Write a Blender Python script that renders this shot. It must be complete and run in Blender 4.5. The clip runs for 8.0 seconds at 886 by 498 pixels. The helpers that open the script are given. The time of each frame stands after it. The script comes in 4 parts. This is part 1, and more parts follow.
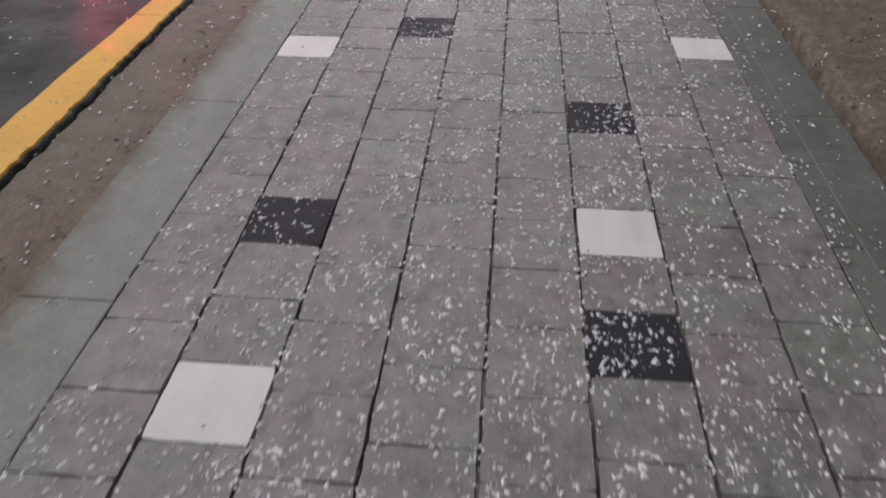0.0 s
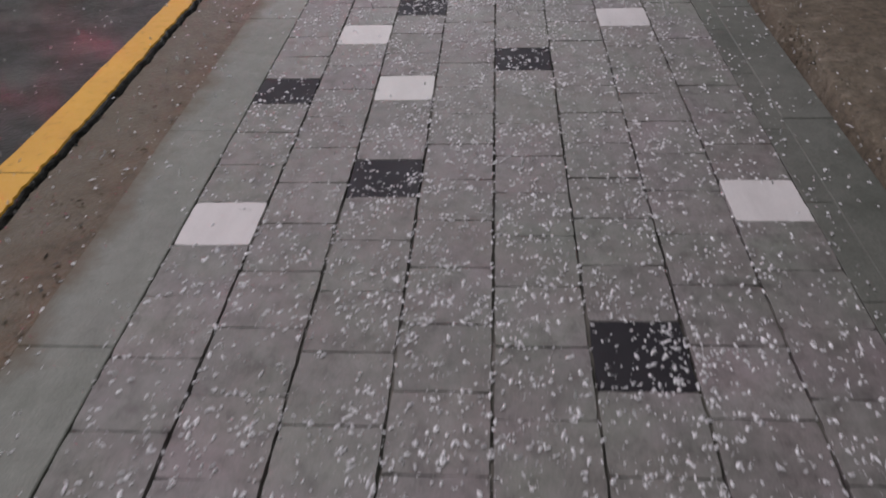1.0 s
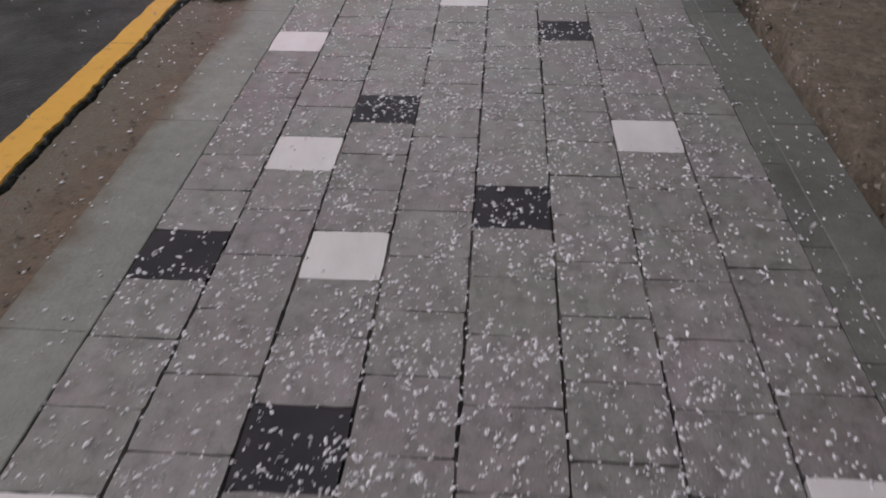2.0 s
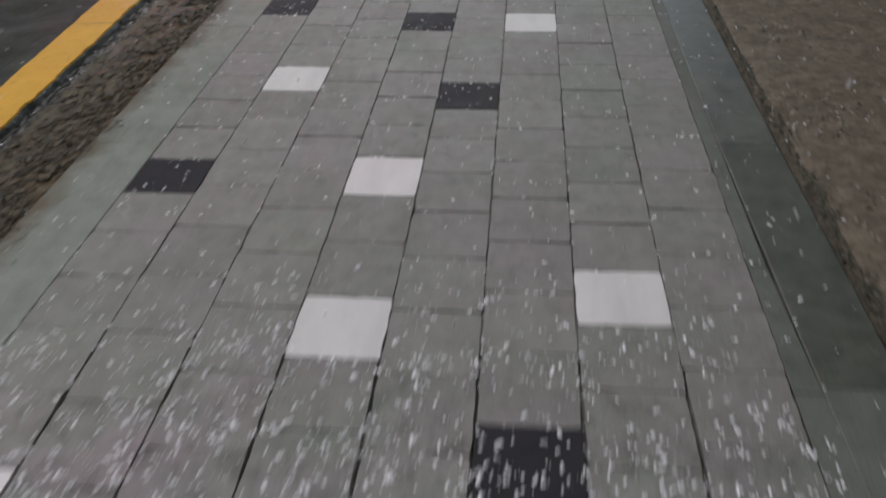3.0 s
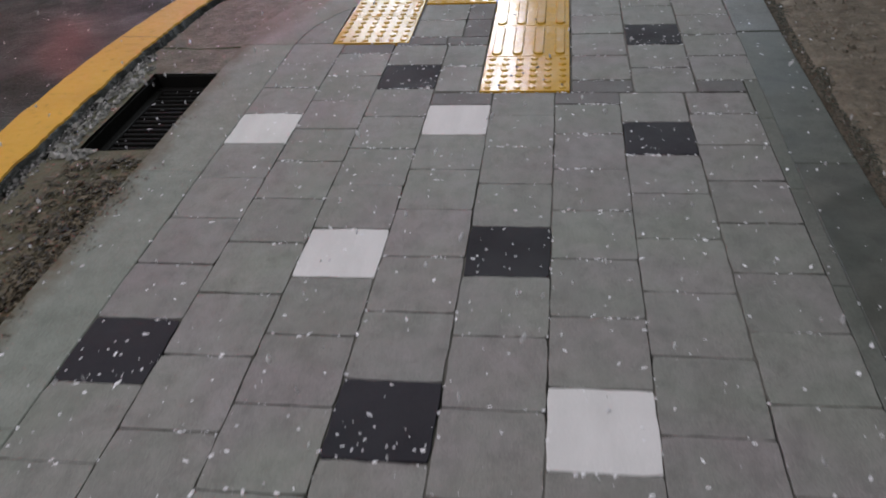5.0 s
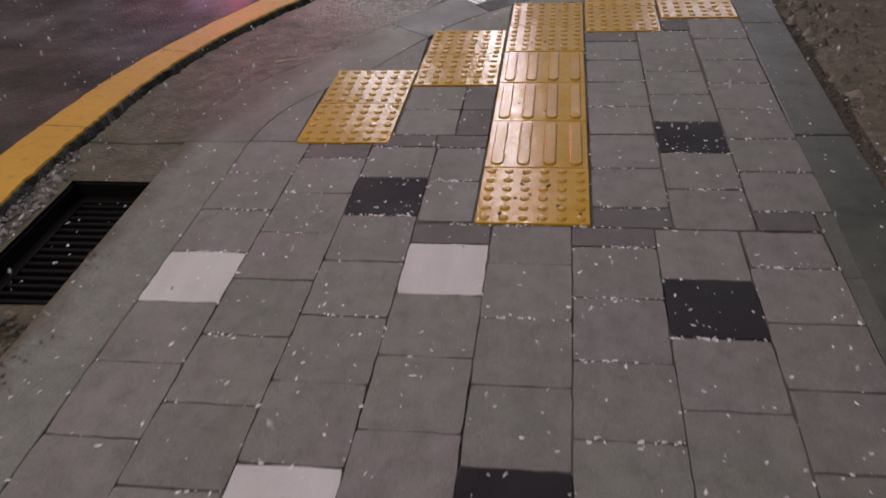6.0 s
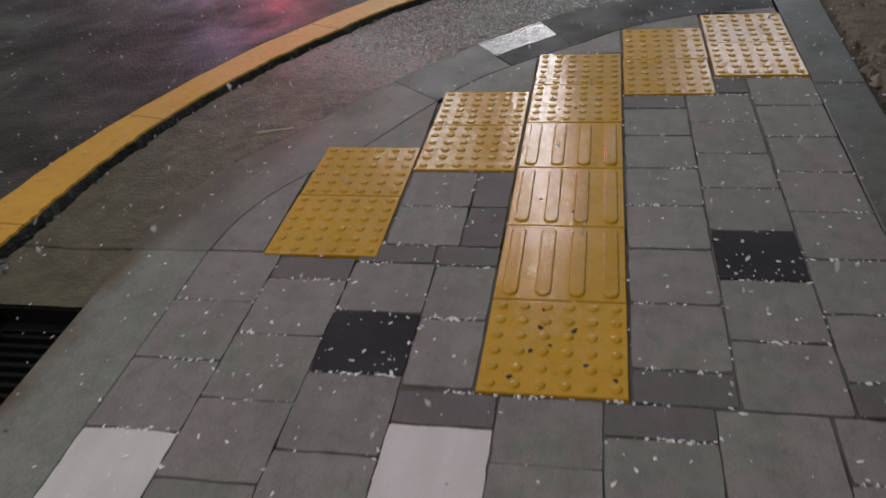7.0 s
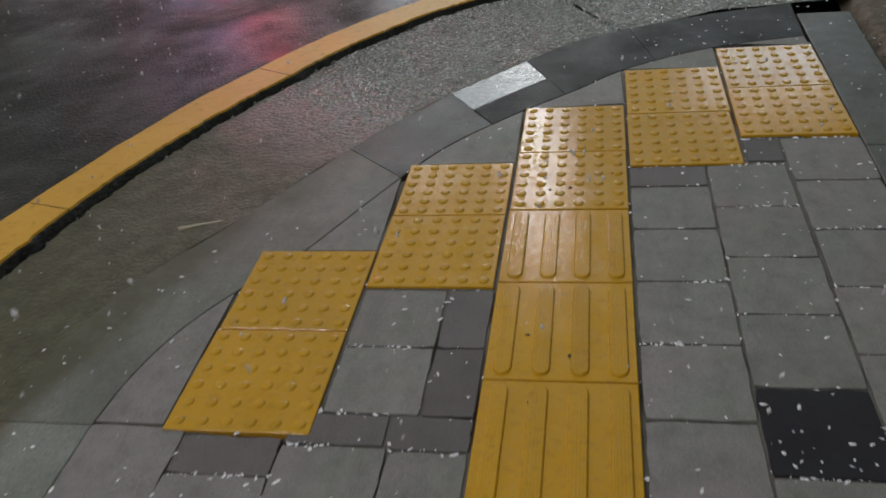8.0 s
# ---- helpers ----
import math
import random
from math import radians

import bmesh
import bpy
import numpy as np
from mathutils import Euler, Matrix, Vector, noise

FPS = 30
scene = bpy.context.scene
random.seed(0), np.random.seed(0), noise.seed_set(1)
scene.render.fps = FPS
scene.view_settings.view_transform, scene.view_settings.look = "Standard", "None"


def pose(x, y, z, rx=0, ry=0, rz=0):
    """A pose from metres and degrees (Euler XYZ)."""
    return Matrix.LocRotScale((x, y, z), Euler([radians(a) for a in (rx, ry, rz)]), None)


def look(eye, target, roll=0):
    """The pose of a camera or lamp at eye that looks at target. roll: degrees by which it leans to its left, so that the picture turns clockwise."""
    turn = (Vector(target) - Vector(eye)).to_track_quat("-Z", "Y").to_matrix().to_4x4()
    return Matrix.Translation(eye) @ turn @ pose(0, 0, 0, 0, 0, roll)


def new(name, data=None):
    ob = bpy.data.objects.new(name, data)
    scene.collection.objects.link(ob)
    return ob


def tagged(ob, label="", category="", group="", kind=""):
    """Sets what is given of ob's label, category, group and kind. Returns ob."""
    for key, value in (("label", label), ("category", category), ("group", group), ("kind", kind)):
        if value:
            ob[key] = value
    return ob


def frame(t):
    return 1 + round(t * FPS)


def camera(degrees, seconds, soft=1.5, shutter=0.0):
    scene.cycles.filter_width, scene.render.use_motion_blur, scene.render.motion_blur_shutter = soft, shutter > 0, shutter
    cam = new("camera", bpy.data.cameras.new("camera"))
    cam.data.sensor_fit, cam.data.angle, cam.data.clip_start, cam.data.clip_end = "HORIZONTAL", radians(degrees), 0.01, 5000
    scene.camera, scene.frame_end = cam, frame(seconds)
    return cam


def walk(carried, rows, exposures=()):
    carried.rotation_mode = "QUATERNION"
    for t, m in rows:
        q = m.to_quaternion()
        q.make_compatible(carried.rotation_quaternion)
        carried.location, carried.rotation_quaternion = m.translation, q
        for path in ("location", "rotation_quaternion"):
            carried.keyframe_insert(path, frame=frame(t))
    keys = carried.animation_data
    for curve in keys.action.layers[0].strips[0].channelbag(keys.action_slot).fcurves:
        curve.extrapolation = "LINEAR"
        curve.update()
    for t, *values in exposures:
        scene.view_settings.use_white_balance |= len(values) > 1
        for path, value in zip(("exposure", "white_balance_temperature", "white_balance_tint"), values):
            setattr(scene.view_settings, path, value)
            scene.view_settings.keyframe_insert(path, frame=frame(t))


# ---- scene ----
cam = camera(55.9, 8.0, soft=1.75, shutter=0.3)
PATH = [
    (0, (0.122, -3.41, 1.118), (-0.01, -1.775, -0.027), 0.4),
    (0.5, (0.097, -2.881, 1.139), (-0.025, -1.247, -0.008), -0.9),
    (1, (0.111, -2.36, 1.161), (-0.013, -0.727, 0.015), -2.2),
    (1.5, (0.142, -1.863, 1.154), (0.017, -0.228, 0.009), -1.4),
    (2, (0.16, -1.372, 1.161), (0.041, 0.26, 0.011), -0.5),
    (2.2, (0.175, -1.175, 1.163), (0.05, 0.452, 0.006), 0.1),
    (3.3, (0.404, 1.36, 1.129), (0.218, 2.997, -0.004), -2.2),
    (3.5, (0.404, 1.538, 1.122), (0.211, 3.175, -0.01), -2.4),
    (4, (0.402, 2.003, 1.123), (0.178, 3.626, -0.024), -3.3),
    (4.5, (0.353, 2.472, 1.138), (0.102, 4.095, -0.003), -4.1),
    (5, (0.319, 2.925, 1.124), (0.051, 4.557, -0.001), -4.2),
    (5.2, (0.295, 3.096, 1.131), (0.038, 4.727, 0.003), -3.8),
    (6.3, (0.270, 3.84, 1.120), (-0.019, 5.491, 0.031), -4.0),
    (6.5, (0.311, 3.96, 1.119), (-0.026, 5.604, 0.031), -4.9),
    (7, (0.283, 4.277, 1.129), (-0.075, 5.912, 0.035), -5.3),
    (7.5, (0.282, 4.589, 1.134), (-0.087, 6.215, 0.03), -6.0),
    (8, (0.281, 4.911, 1.123), (-0.085, 6.524, -0.001), -7.4),
]
walk(cam, [(t, look(eye, target, roll)) for t, eye, target, roll in PATH],
     exposures=[(0, 0.42, 6500, 17), (0.5, 0.22, 6500, 19), (2.2, 0.04, 6500, 17), (3.3, 0.04, 6300, 7), (4.0, -0.06, 6250, 8), (4.5, 0.13, 6250, 9),
                (5.2, 0.08, 6350, 14), (6.3, -0.39, 7050, 27), (6.5, -0.43, 6950, 25), (7.0, -0.32, 6650, 15), (8.0, -0.20, 6500, 7)])

# light levels, and how many flakes lie and fall
SKY, LAMP, FAR, SHOP, RED = 0.38, 208.0, 245.0, 58.0, 76.0
DENSE, SPARSE, FALLING = 42000, 2600, 1300

# ---- light: a snowy city night, glow of the low cloud and lamps along the street ----
world = bpy.data.worlds.new("night_sky")
scene.world = world
world.use_nodes = True
world.node_tree.nodes["Background"].inputs[0].default_value = (0.92, 1.0, 0.95, 1)
world.node_tree.nodes["Background"].inputs[1].default_value = SKY


def lamp(name, where, target, size, watts, colour):
    data = bpy.data.lights.new(name, "AREA")
    data.shape, data.size, data.energy, data.color = "DISK", size, watts, colour
    ob = new(name, data)
    ob.matrix_world = look(where, target)
    return ob


lamp("street_lamp_light", (-3.6, 2.4, 6.5), (0, 0.6, 0), 1.6, LAMP, (1.0, 0.885, 0.965))
shop = lamp("lit_sign_light", (-1.0, 21.0, 7.0), (0, 5.0, 1.5), 0.6, FAR, (0.95, 0.97, 1.0))
shop.data.shape, shop.data.size_y = "RECTANGLE", 6.0
signal = lamp("red_signal_light", (-12.3, 22.2, 7.6), (-1.65, 0.25, 0), 0.5, 0.17, (1.0, 0.015, 0.06))
signal.data.spread = math.radians(2)
lamp("traffic_light_glow", (-5.3, 18.2, 3.4), (-1.0, 7.0, 0), 0.8, RED, (1.0, 0.05, 0.08))
lamp("violet_sign_light", (-6.4, 18.6, 3.7), (-1.2, 8.0, 0), 1.6, 42.0, (0.55, 0.45, 1.0))
brake = lamp("brake_light_glow", (-9.3, 17.4, 4.5), (-1.25, 4.95, 0), 1.2, 0.05, (1.0, 0.02, 0.03))
brake.data.spread = math.radians(5)
front = lamp("lit_front_light", (-3.4, 20.5, 5.6), (0, 7.5, 0), 1.5, 125.0, (0.84, 0.92, 1.0))
front.data.shape, front.data.size_y = "RECTANGLE", 3.2
window = lamp("shop_window_light", (2.9, 18.4, 4.3), (0.6, 6.5, 0), 2.4, SHOP, (0.74, 0.84, 1.0))
window.data.shape, window.data.size_y = "RECTANGLE", 0.9


# ---- materials ----
class Nodes:
    """Short hand for building one node material."""

    def __init__(self, name):
        self.mat = bpy.data.materials.new(name)
        self.mat.use_nodes = True
        self.tree = self.mat.node_tree
        self.bsdf = self.tree.nodes["Principled BSDF"]
        self.pos = self.add("ShaderNodeNewGeometry")
        self.info = self.add("ShaderNodeObjectInfo")

    def add(self, kind, **values):
        node = self.tree.nodes.new(kind)
        for key, value in values.items():
            node.inputs[key].default_value = value
        return node

    def link(self, a, b):
        self.tree.links.new(a, b)

    def noise(self, scale, detail=4.0, rough=0.6, stretch=None):
        n = self.add("ShaderNodeTexNoise", Scale=scale, Detail=detail, Roughness=rough)
        if stretch:
            m = self.add("ShaderNodeMapping")
            m.inputs["Scale"].default_value = stretch
            self.link(self.pos.outputs["Position"], m.inputs["Vector"])
            self.link(m.outputs["Vector"], n.inputs["Vector"])
        else:
            self.link(self.pos.outputs["Position"], n.inputs["Vector"])
        return n.outputs["Fac"]

    def ramp(self, fac, stops):
        r = self.add("ShaderNodeValToRGB")
        while len(r.color_ramp.elements) < len(stops):
            r.color_ramp.elements.new(0.5)
        for e, (at, c) in zip(r.color_ramp.elements, stops):
            e.position, e.color = at, (*c, 1) if len(c) == 3 else c
        self.link(fac, r.inputs["Fac"])
        return r.outputs["Color"]

    def mix(self, fac, a, b, mode="MIX"):
        m = self.tree.nodes.new("ShaderNodeMix")
        m.data_type, m.blend_type = "RGBA", mode
        for value, socket in ((fac, m.inputs[0]), (a, m.inputs[6]), (b, m.inputs[7])):
            if isinstance(value, (int, float)):
                socket.default_value = value
            elif isinstance(value, tuple):
                socket.default_value = (*value, 1)
            else:
                self.link(value, socket)
        return m.outputs[2]

    def span(self, fac, lo, hi, a=0.0, b=1.0):
        m = self.add("ShaderNodeMapRange")
        for k, v in zip((1, 2, 3, 4), (lo, hi, a, b)):
            m.inputs[k].default_value = v
        self.link(fac, m.inputs[0])
        return m.outputs[0]

    def finish(self, colour, rough, bump=(), metal=0.0):
        for value, key in ((colour, "Base Color"), (rough, "Roughness")):
            if isinstance(value, (int, float)):
                self.bsdf.inputs[key].default_value = value
            elif isinstance(value, tuple):
                self.bsdf.inputs[key].default_value = (*value, 1)
            else:
                self.link(value, self.bsdf.inputs[key])
        self.bsdf.inputs["Metallic"].default_value = metal
        last = None
        for height, strength, distance in bump:
            b = self.add("ShaderNodeBump", Strength=strength, Distance=distance)
            self.link(height, b.inputs["Height"])
            if last:
                self.link(last, b.inputs["Normal"])
            last = b.outputs["Normal"]
        if last:
            self.link(last, self.bsdf.inputs["Normal"])
        return self.mat


def stone(name, base, tint, vary=0.16, rough=(0.62, 0.88), grain=260.0, stain=0.35, relief=0.0012, silt=None, speck=0.6, gloss=0.5, damp=0.0):
    """Cast concrete: fine grain, faint staining, damp blotches and a difference from piece to piece."""
    n = Nodes(name)
    big, mid, fine, dust = n.noise(2.3, 3), n.noise(17.0, 5), n.noise(grain, 3, 0.7), n.noise(grain * 2.9, 2, 0.6)
    drag, blot = n.noise(14.0, 4, 0.6, (1.0, 0.22, 1.0)), n.noise(5.5, 6, 0.65)
    c = n.mix(n.span(big, 0.40, 0.62), base, tint)
    turn = n.add("ShaderNodeMath")
    turn.operation = "MULTIPLY"
    n.link(n.info.outputs["Random"], turn.inputs[0])
    turn.inputs[1].default_value = 9.7
    hue = n.add("ShaderNodeMath")
    hue.operation = "FRACT"
    n.link(turn.outputs[0], hue.inputs[0])
    c = n.mix(1.0, c, n.ramp(hue.outputs[0], [(0.0, (1.02, 0.992, 1.0)), (0.5, (1.0, 1.0, 1.0)), (1.0, (0.985, 1.01, 0.985))]), "MULTIPLY")
    c = n.mix(stain, c, n.ramp(mid, [(0.28, (0.62, 0.62, 0.60)), (0.55, (1, 1, 1)), (0.8, (1.15, 1.13, 1.12))]), "MULTIPLY")
    c = n.mix(0.22, c, n.ramp(drag, [(0.30, (0.58, 0.57, 0.56)), (0.6, (1.08, 1.08, 1.08))]), "MULTIPLY")
    c = n.mix(0.9 * stain, c, n.ramp(blot, [(0.34, (0.66, 0.67, 0.64)), (0.52, (1, 1, 1)), (0.74, (1.10, 1.08, 1.08))]), "MULTIPLY")
    c = n.mix(speck, c, n.ramp(fine, [(0.25, (0.50, 0.50, 0.50)), (0.5, (1, 1, 1)), (0.78, (1.50, 1.48, 1.45))]), "MULTIPLY")
    c = n.mix(speck, c, n.ramp(dust, [(0.28, (0.62, 0.62, 0.62)), (0.5, (1, 1, 1)), (0.75, (1.40, 1.39, 1.37))]), "MULTIPLY")
    if damp:
        patch = n.noise(21.0, 7, 0.72, (1.0, 0.7, 1.0))
        c = n.mix(damp, c, n.ramp(patch, [(0.36, (0.52, 0.50, 0.50)), (0.47, (0.90, 0.91, 0.89)), (0.56, (1.04, 1.03, 1.03)), (0.70, (1.20, 1.17, 1.19))]), "MULTIPLY")
        c = n.mix(damp * 0.8, c, n.ramp(n.noise(4.2, 4, 0.6), [(0.36, (1.06, 0.95, 0.99)), (0.5, (1, 1, 1)), (0.64, (0.93, 1.04, 0.95))]), "MULTIPLY")
    lift = n.span(n.info.outputs["Random"], 0, 1, 1 - vary, 1 + vary)
    c = n.mix(1.0, c, lift, "MULTIPLY")
    if silt:
        uv = n.add("ShaderNodeTexCoord")
        cut = n.add("ShaderNodeSeparateXYZ")
        n.link(uv.outputs["UV"], cut.inputs[0])
        sum_ = n.add("ShaderNodeMath")
        n.link(cut.outputs["X"], sum_.inputs[0])
        n.link(n.span(n.noise(6.0, 6, 0.7), 0.3, 0.7, -0.34, 0.12), sum_.inputs[1])
        c = n.mix(n.span(sum_.outputs[0], silt[0], silt[1], 0, 0.93), c, silt[2])
    n.bsdf.inputs["Specular IOR Level"].default_value = gloss
    return n.finish(c, n.span(blot, 0.3, 0.7, *rough), [(blot, 0.2, 0.006), (mid, 0.3, 0.004), (fine, 0.6, relief), (dust, 0.4, relief * 0.4)])


M_GREY = stone("paver_grey_concrete", (0.226, 0.228, 0.208), (0.242, 0.226, 0.224), 0.07, (0.48, 0.76), stain=0.40, damp=0.34)
M_SNOWY = stone("paver_snow_wet_concrete", (0.228, 0.226, 0.212), (0.246, 0.226, 0.230), 0.08, (0.42, 0.76), stain=0.55, damp=0.75)
M_WHITE = stone("paver_white_concrete", (0.66, 0.645, 0.64), (0.70, 0.68, 0.68), 0.04, (0.5, 0.75), 300.0, 0.08, 0.0006, speck=0.22)
M_DARK = stone("paver_charcoal_concrete", (0.015, 0.015, 0.020), (0.019, 0.017, 0.023), 0.15, (0.60, 0.85), gloss=0.35)
M_CUT = stone("paver_dark_grey_concrete", (0.125, 0.118, 0.116), (0.135, 0.120, 0.120), 0.15, (0.50, 0.78))
M_KERB = stone("kerb_concrete", (0.224, 0.238, 0.212), (0.204, 0.222, 0.194), 0.06, (0.5, 0.75), 180.0, 0.5, 0.0015, (0.56, 0.95, (0.098, 0.074, 0.042)))
M_SILTKERB = stone("silted_kerb_concrete", (0.186, 0.196, 0.172), (0.150, 0.160, 0.136), 0.04, (0.42, 0.65), 180.0, 0.6, 0.0015, (0.42, 0.92, (0.078, 0.075, 0.042)))
M_EDGE = stone("verge_kerb_concrete", (0.150, 0.158, 0.140), (0.118, 0.128, 0.110), 0.06, (0.55, 0.8), 180.0, 0.55, 0.0015)
M_WETKERB = stone("wet_kerb_granite", (0.085, 0.088, 0.088), (0.060, 0.064, 0.064), 0.10, (0.07, 0.28), 60.0, 0.7, 0.0030)
M_WETDARK = stone("wet_dark_kerb_granite", (0.022, 0.024, 0.025), (0.040, 0.040, 0.039), 0.08, (0.38, 0.70), 120.0, 0.7, 0.0024, gloss=0.18)
M_DAMPKERB = stone("damp_kerb_concrete", (0.078, 0.084, 0.078), (0.054, 0.059, 0.055), 0.05, (0.34, 0.66), 150.0, 0.8, 0.0020, (0.62, 1.0, (0.074, 0.074, 0.050)))
M_DULLKERB = stone("kerb_dark_concrete", (0.070, 0.080, 0.068), (0.104, 0.108, 0.092), 0.08, (0.34, 0.62), 180.0, 0.9, 0.0015, gloss=0.5)


def tactile_yellow():
    """Glossy yellow resin under a broken film of water."""
    n = Nodes("tactile_yellow_resin")
    big, mid, fine = n.noise(5.0, 4), n.noise(45.0, 5), n.noise(420.0, 2)
    c = n.mix(n.span(big, 0.3, 0.7), (0.53, 0.282, 0.004), (0.60, 0.320, 0.004))
    c = n.mix(0.30, c, n.ramp(mid, [(0.30, (0.45, 0.42, 0.38)), (0.45, (0.97, 0.97, 0.97)), (0.9, (1.06, 1.05, 1.0))]), "MULTIPLY")
    c = n.mix(n.span(n.noise(23.0, 5, 0.7), 0.62, 0.78, 0, 0.5), c, (0.20, 0.13, 0.05))
    c = n.mix(1.0, c, n.span(n.info.outputs["Random"], 0, 1, 0.93, 1.06), "MULTIPLY")
    drops = n.add("ShaderNodeTexVoronoi", Scale=210.0)
    n.link(n.pos.outputs["Position"], drops.inputs["Vector"])
    film = n.add("ShaderNodeBump", Strength=0.45, Distance=0.0012)
    n.link(n.noise(80.0, 4, 0.65), film.inputs["Height"])
    beads = n.add("ShaderNodeBump", Strength=0.15, Distance=0.0006)
    n.link(drops.outputs["Distance"], beads.inputs["Height"])
    n.link(film.outputs["Normal"], beads.inputs["Normal"])
    n.link(beads.outputs["Normal"], n.bsdf.inputs["Coat Normal"])
    n.link(n.span(n.noise(110.0, 5, 0.75), 0.44, 0.58, 0.02, 1.0), n.bsdf.inputs["Coat Weight"])
    n.link(n.span(n.noise(60.0, 4, 0.7), 0.35, 0.65, 0.015, 0.07), n.bsdf.inputs["Coat Roughness"])
    n.bsdf.inputs["Specular IOR Level"].default_value = 0.3
    return n.finish(c, n.span(n.noise(16.0, 5, 0.7), 0.44, 0.66, 0.55, 0.75), [(mid, 0.35, 0.002), (n.noise(120.0, 2), 0.4, 0.0018), (fine, 0.4, 0.0005)])


def road_yellow():
    n = Nodes("road_marking_yellow")
    mid, fine, big = n.noise(30.0, 6, 0.7), n.noise(330.0, 3), n.noise(4.0, 3)
    c = n.mix(n.span(big, 0.3, 0.7), (0.62, 0.315, 0.018), (0.72, 0.39, 0.030))
    c = n.mix(n.span(mid, 0.57, 0.75, 0, 0.75), c, (0.16, 0.115, 0.05))
    return n.finish(c, n.span(mid, 0.3, 0.7, 0.35, 0.6), [(mid, 0.4, 0.003), (fine, 0.6, 0.0012)])


def asphalt():
    n = Nodes("wet_asphalt")
    stones = n.add("ShaderNodeTexVoronoi", Scale=80.0)
    n.link(n.pos.outputs["Position"], stones.inputs["Vector"])
    big, mid, fine = n.noise(1.4, 4), n.noise(12.0, 5), n.noise(220.0, 3)
    c = n.mix(n.span(big, 0.35, 0.65), (0.010, 0.011, 0.0075), (0.019, 0.020, 0.013))
    c = n.mix(n.span(mid, 0.5, 0.75, 0, 0.45), c, (0.060, 0.057, 0.042))
    c = n.mix(0.85, c, n.ramp(stones.outputs["Distance"], [(0.0, (2.3, 2.25, 2.1)), (0.35, (0.8, 0.8, 0.8)), (0.6, (0.3, 0.3, 0.3))]), "MULTIPLY")
    n.link(n.span(n.noise(2.2, 4, 0.6), 0.45, 0.62, 0.0, 0.28), n.bsdf.inputs["Coat Weight"])
    n.bsdf.inputs["Specular IOR Level"].default_value = 0.28
    n.bsdf.inputs["Coat Roughness"].default_value = 0.30
    return n.finish(c, n.span(n.noise(3.5, 5, 0.65), 0.35, 0.65, 0.36, 0.66), [(stones.outputs["Distance"], 0.8, 0.004), (fine, 0.8, 0.0025), (mid, 0.15, 0.003)])


def gutter_concrete():
    """Wet rough concrete, brown with silt along the kerb, washed clean and coarse round the corner."""
    n = Nodes("silted_gutter_concrete")
    big, mid, fine, grit = n.noise(2.0, 4), n.noise(14.0, 6, 0.7), n.noise(190.0, 4, 0.7), n.noise(82.0, 2, 0.55)
    dot = n.tree.nodes.new("ShaderNodeVectorMath")
    dot.operation = "DOT_PRODUCT"
    n.link(n.pos.outputs["Position"], dot.inputs[0])
    dot.inputs[1].default_value = (0.6, 0.8, 0.0)
    washed = n.span(dot.outputs["Value"], 5.15, 5.85)
    silt = n.mix(n.span(big, 0.3, 0.7), (0.118, 0.070, 0.030), (0.086, 0.056, 0.024))
    silt = n.mix(n.span(mid, 0.46, 0.66, 0, 0.75), silt, (0.050, 0.038, 0.020))
    place = n.add("ShaderNodeSeparateXYZ")
    n.link(n.pos.outputs["Position"], place.inputs[0])
    drift = n.add("ShaderNodeMath")
    n.link(place.outputs["X"], drift.inputs[0])
    n.link(n.span(n.noise(3.2, 5, 0.65), 0.3, 0.7, -0.13, 0.13), drift.inputs[1])
    bare = n.mix(n.span(fine, 0.35, 0.65), (0.074, 0.060, 0.034), (0.122, 0.099, 0.060))
    silt = n.mix(n.span(drift.outputs[0], -1.10, -0.93), bare, silt)
    grey = n.mix(n.span(mid, 0.4, 0.65), (0.094, 0.090, 0.047), (0.060, 0.058, 0.030))
    silt = n.mix(n.span(dot.outputs["Value"], 2.4, 3.8), silt, grey)
    clean = n.mix(n.span(mid, 0.35, 0.7), (0.215, 0.218, 0.200), (0.130, 0.132, 0.120))
    clean = n.mix(0.7, clean, n.ramp(grit, [(0.34, (0.22, 0.22, 0.22)), (0.5, (0.9, 0.92, 0.88)), (0.7, (2.1, 2.1, 1.95))]), "MULTIPLY")
    c = n.mix(washed, silt, clean)
    c = n.mix(0.6, c, n.ramp(fine, [(0.25, (0.5, 0.5, 0.5)), (0.55, (1, 1, 1)), (0.8, (1.7, 1.65, 1.55))]), "MULTIPLY")
    chips = n.add("ShaderNodeTexVoronoi", Scale=72.0)
    n.link(n.pos.outputs["Position"], chips.inputs["Vector"])
    facet = n.span(washed, 0, 1, 0.0, 1.0)
    lift = n.add("ShaderNodeMath")
    lift.operation = "MULTIPLY"
    n.link(chips.outputs["Distance"], lift.inputs[0])
    n.link(facet, lift.inputs[1])
    wet = n.mix(washed, n.span(mid, 0.35, 0.7, 0.42, 0.68), n.span(mid, 0.35, 0.7, 0.05, 0.20))
    return n.finish(c, wet, [(mid, 0.3, 0.006), (grit, 0.9, 0.006), (lift.outputs[0], 1.0, 0.007), (fine, 0.5, 0.0012)])


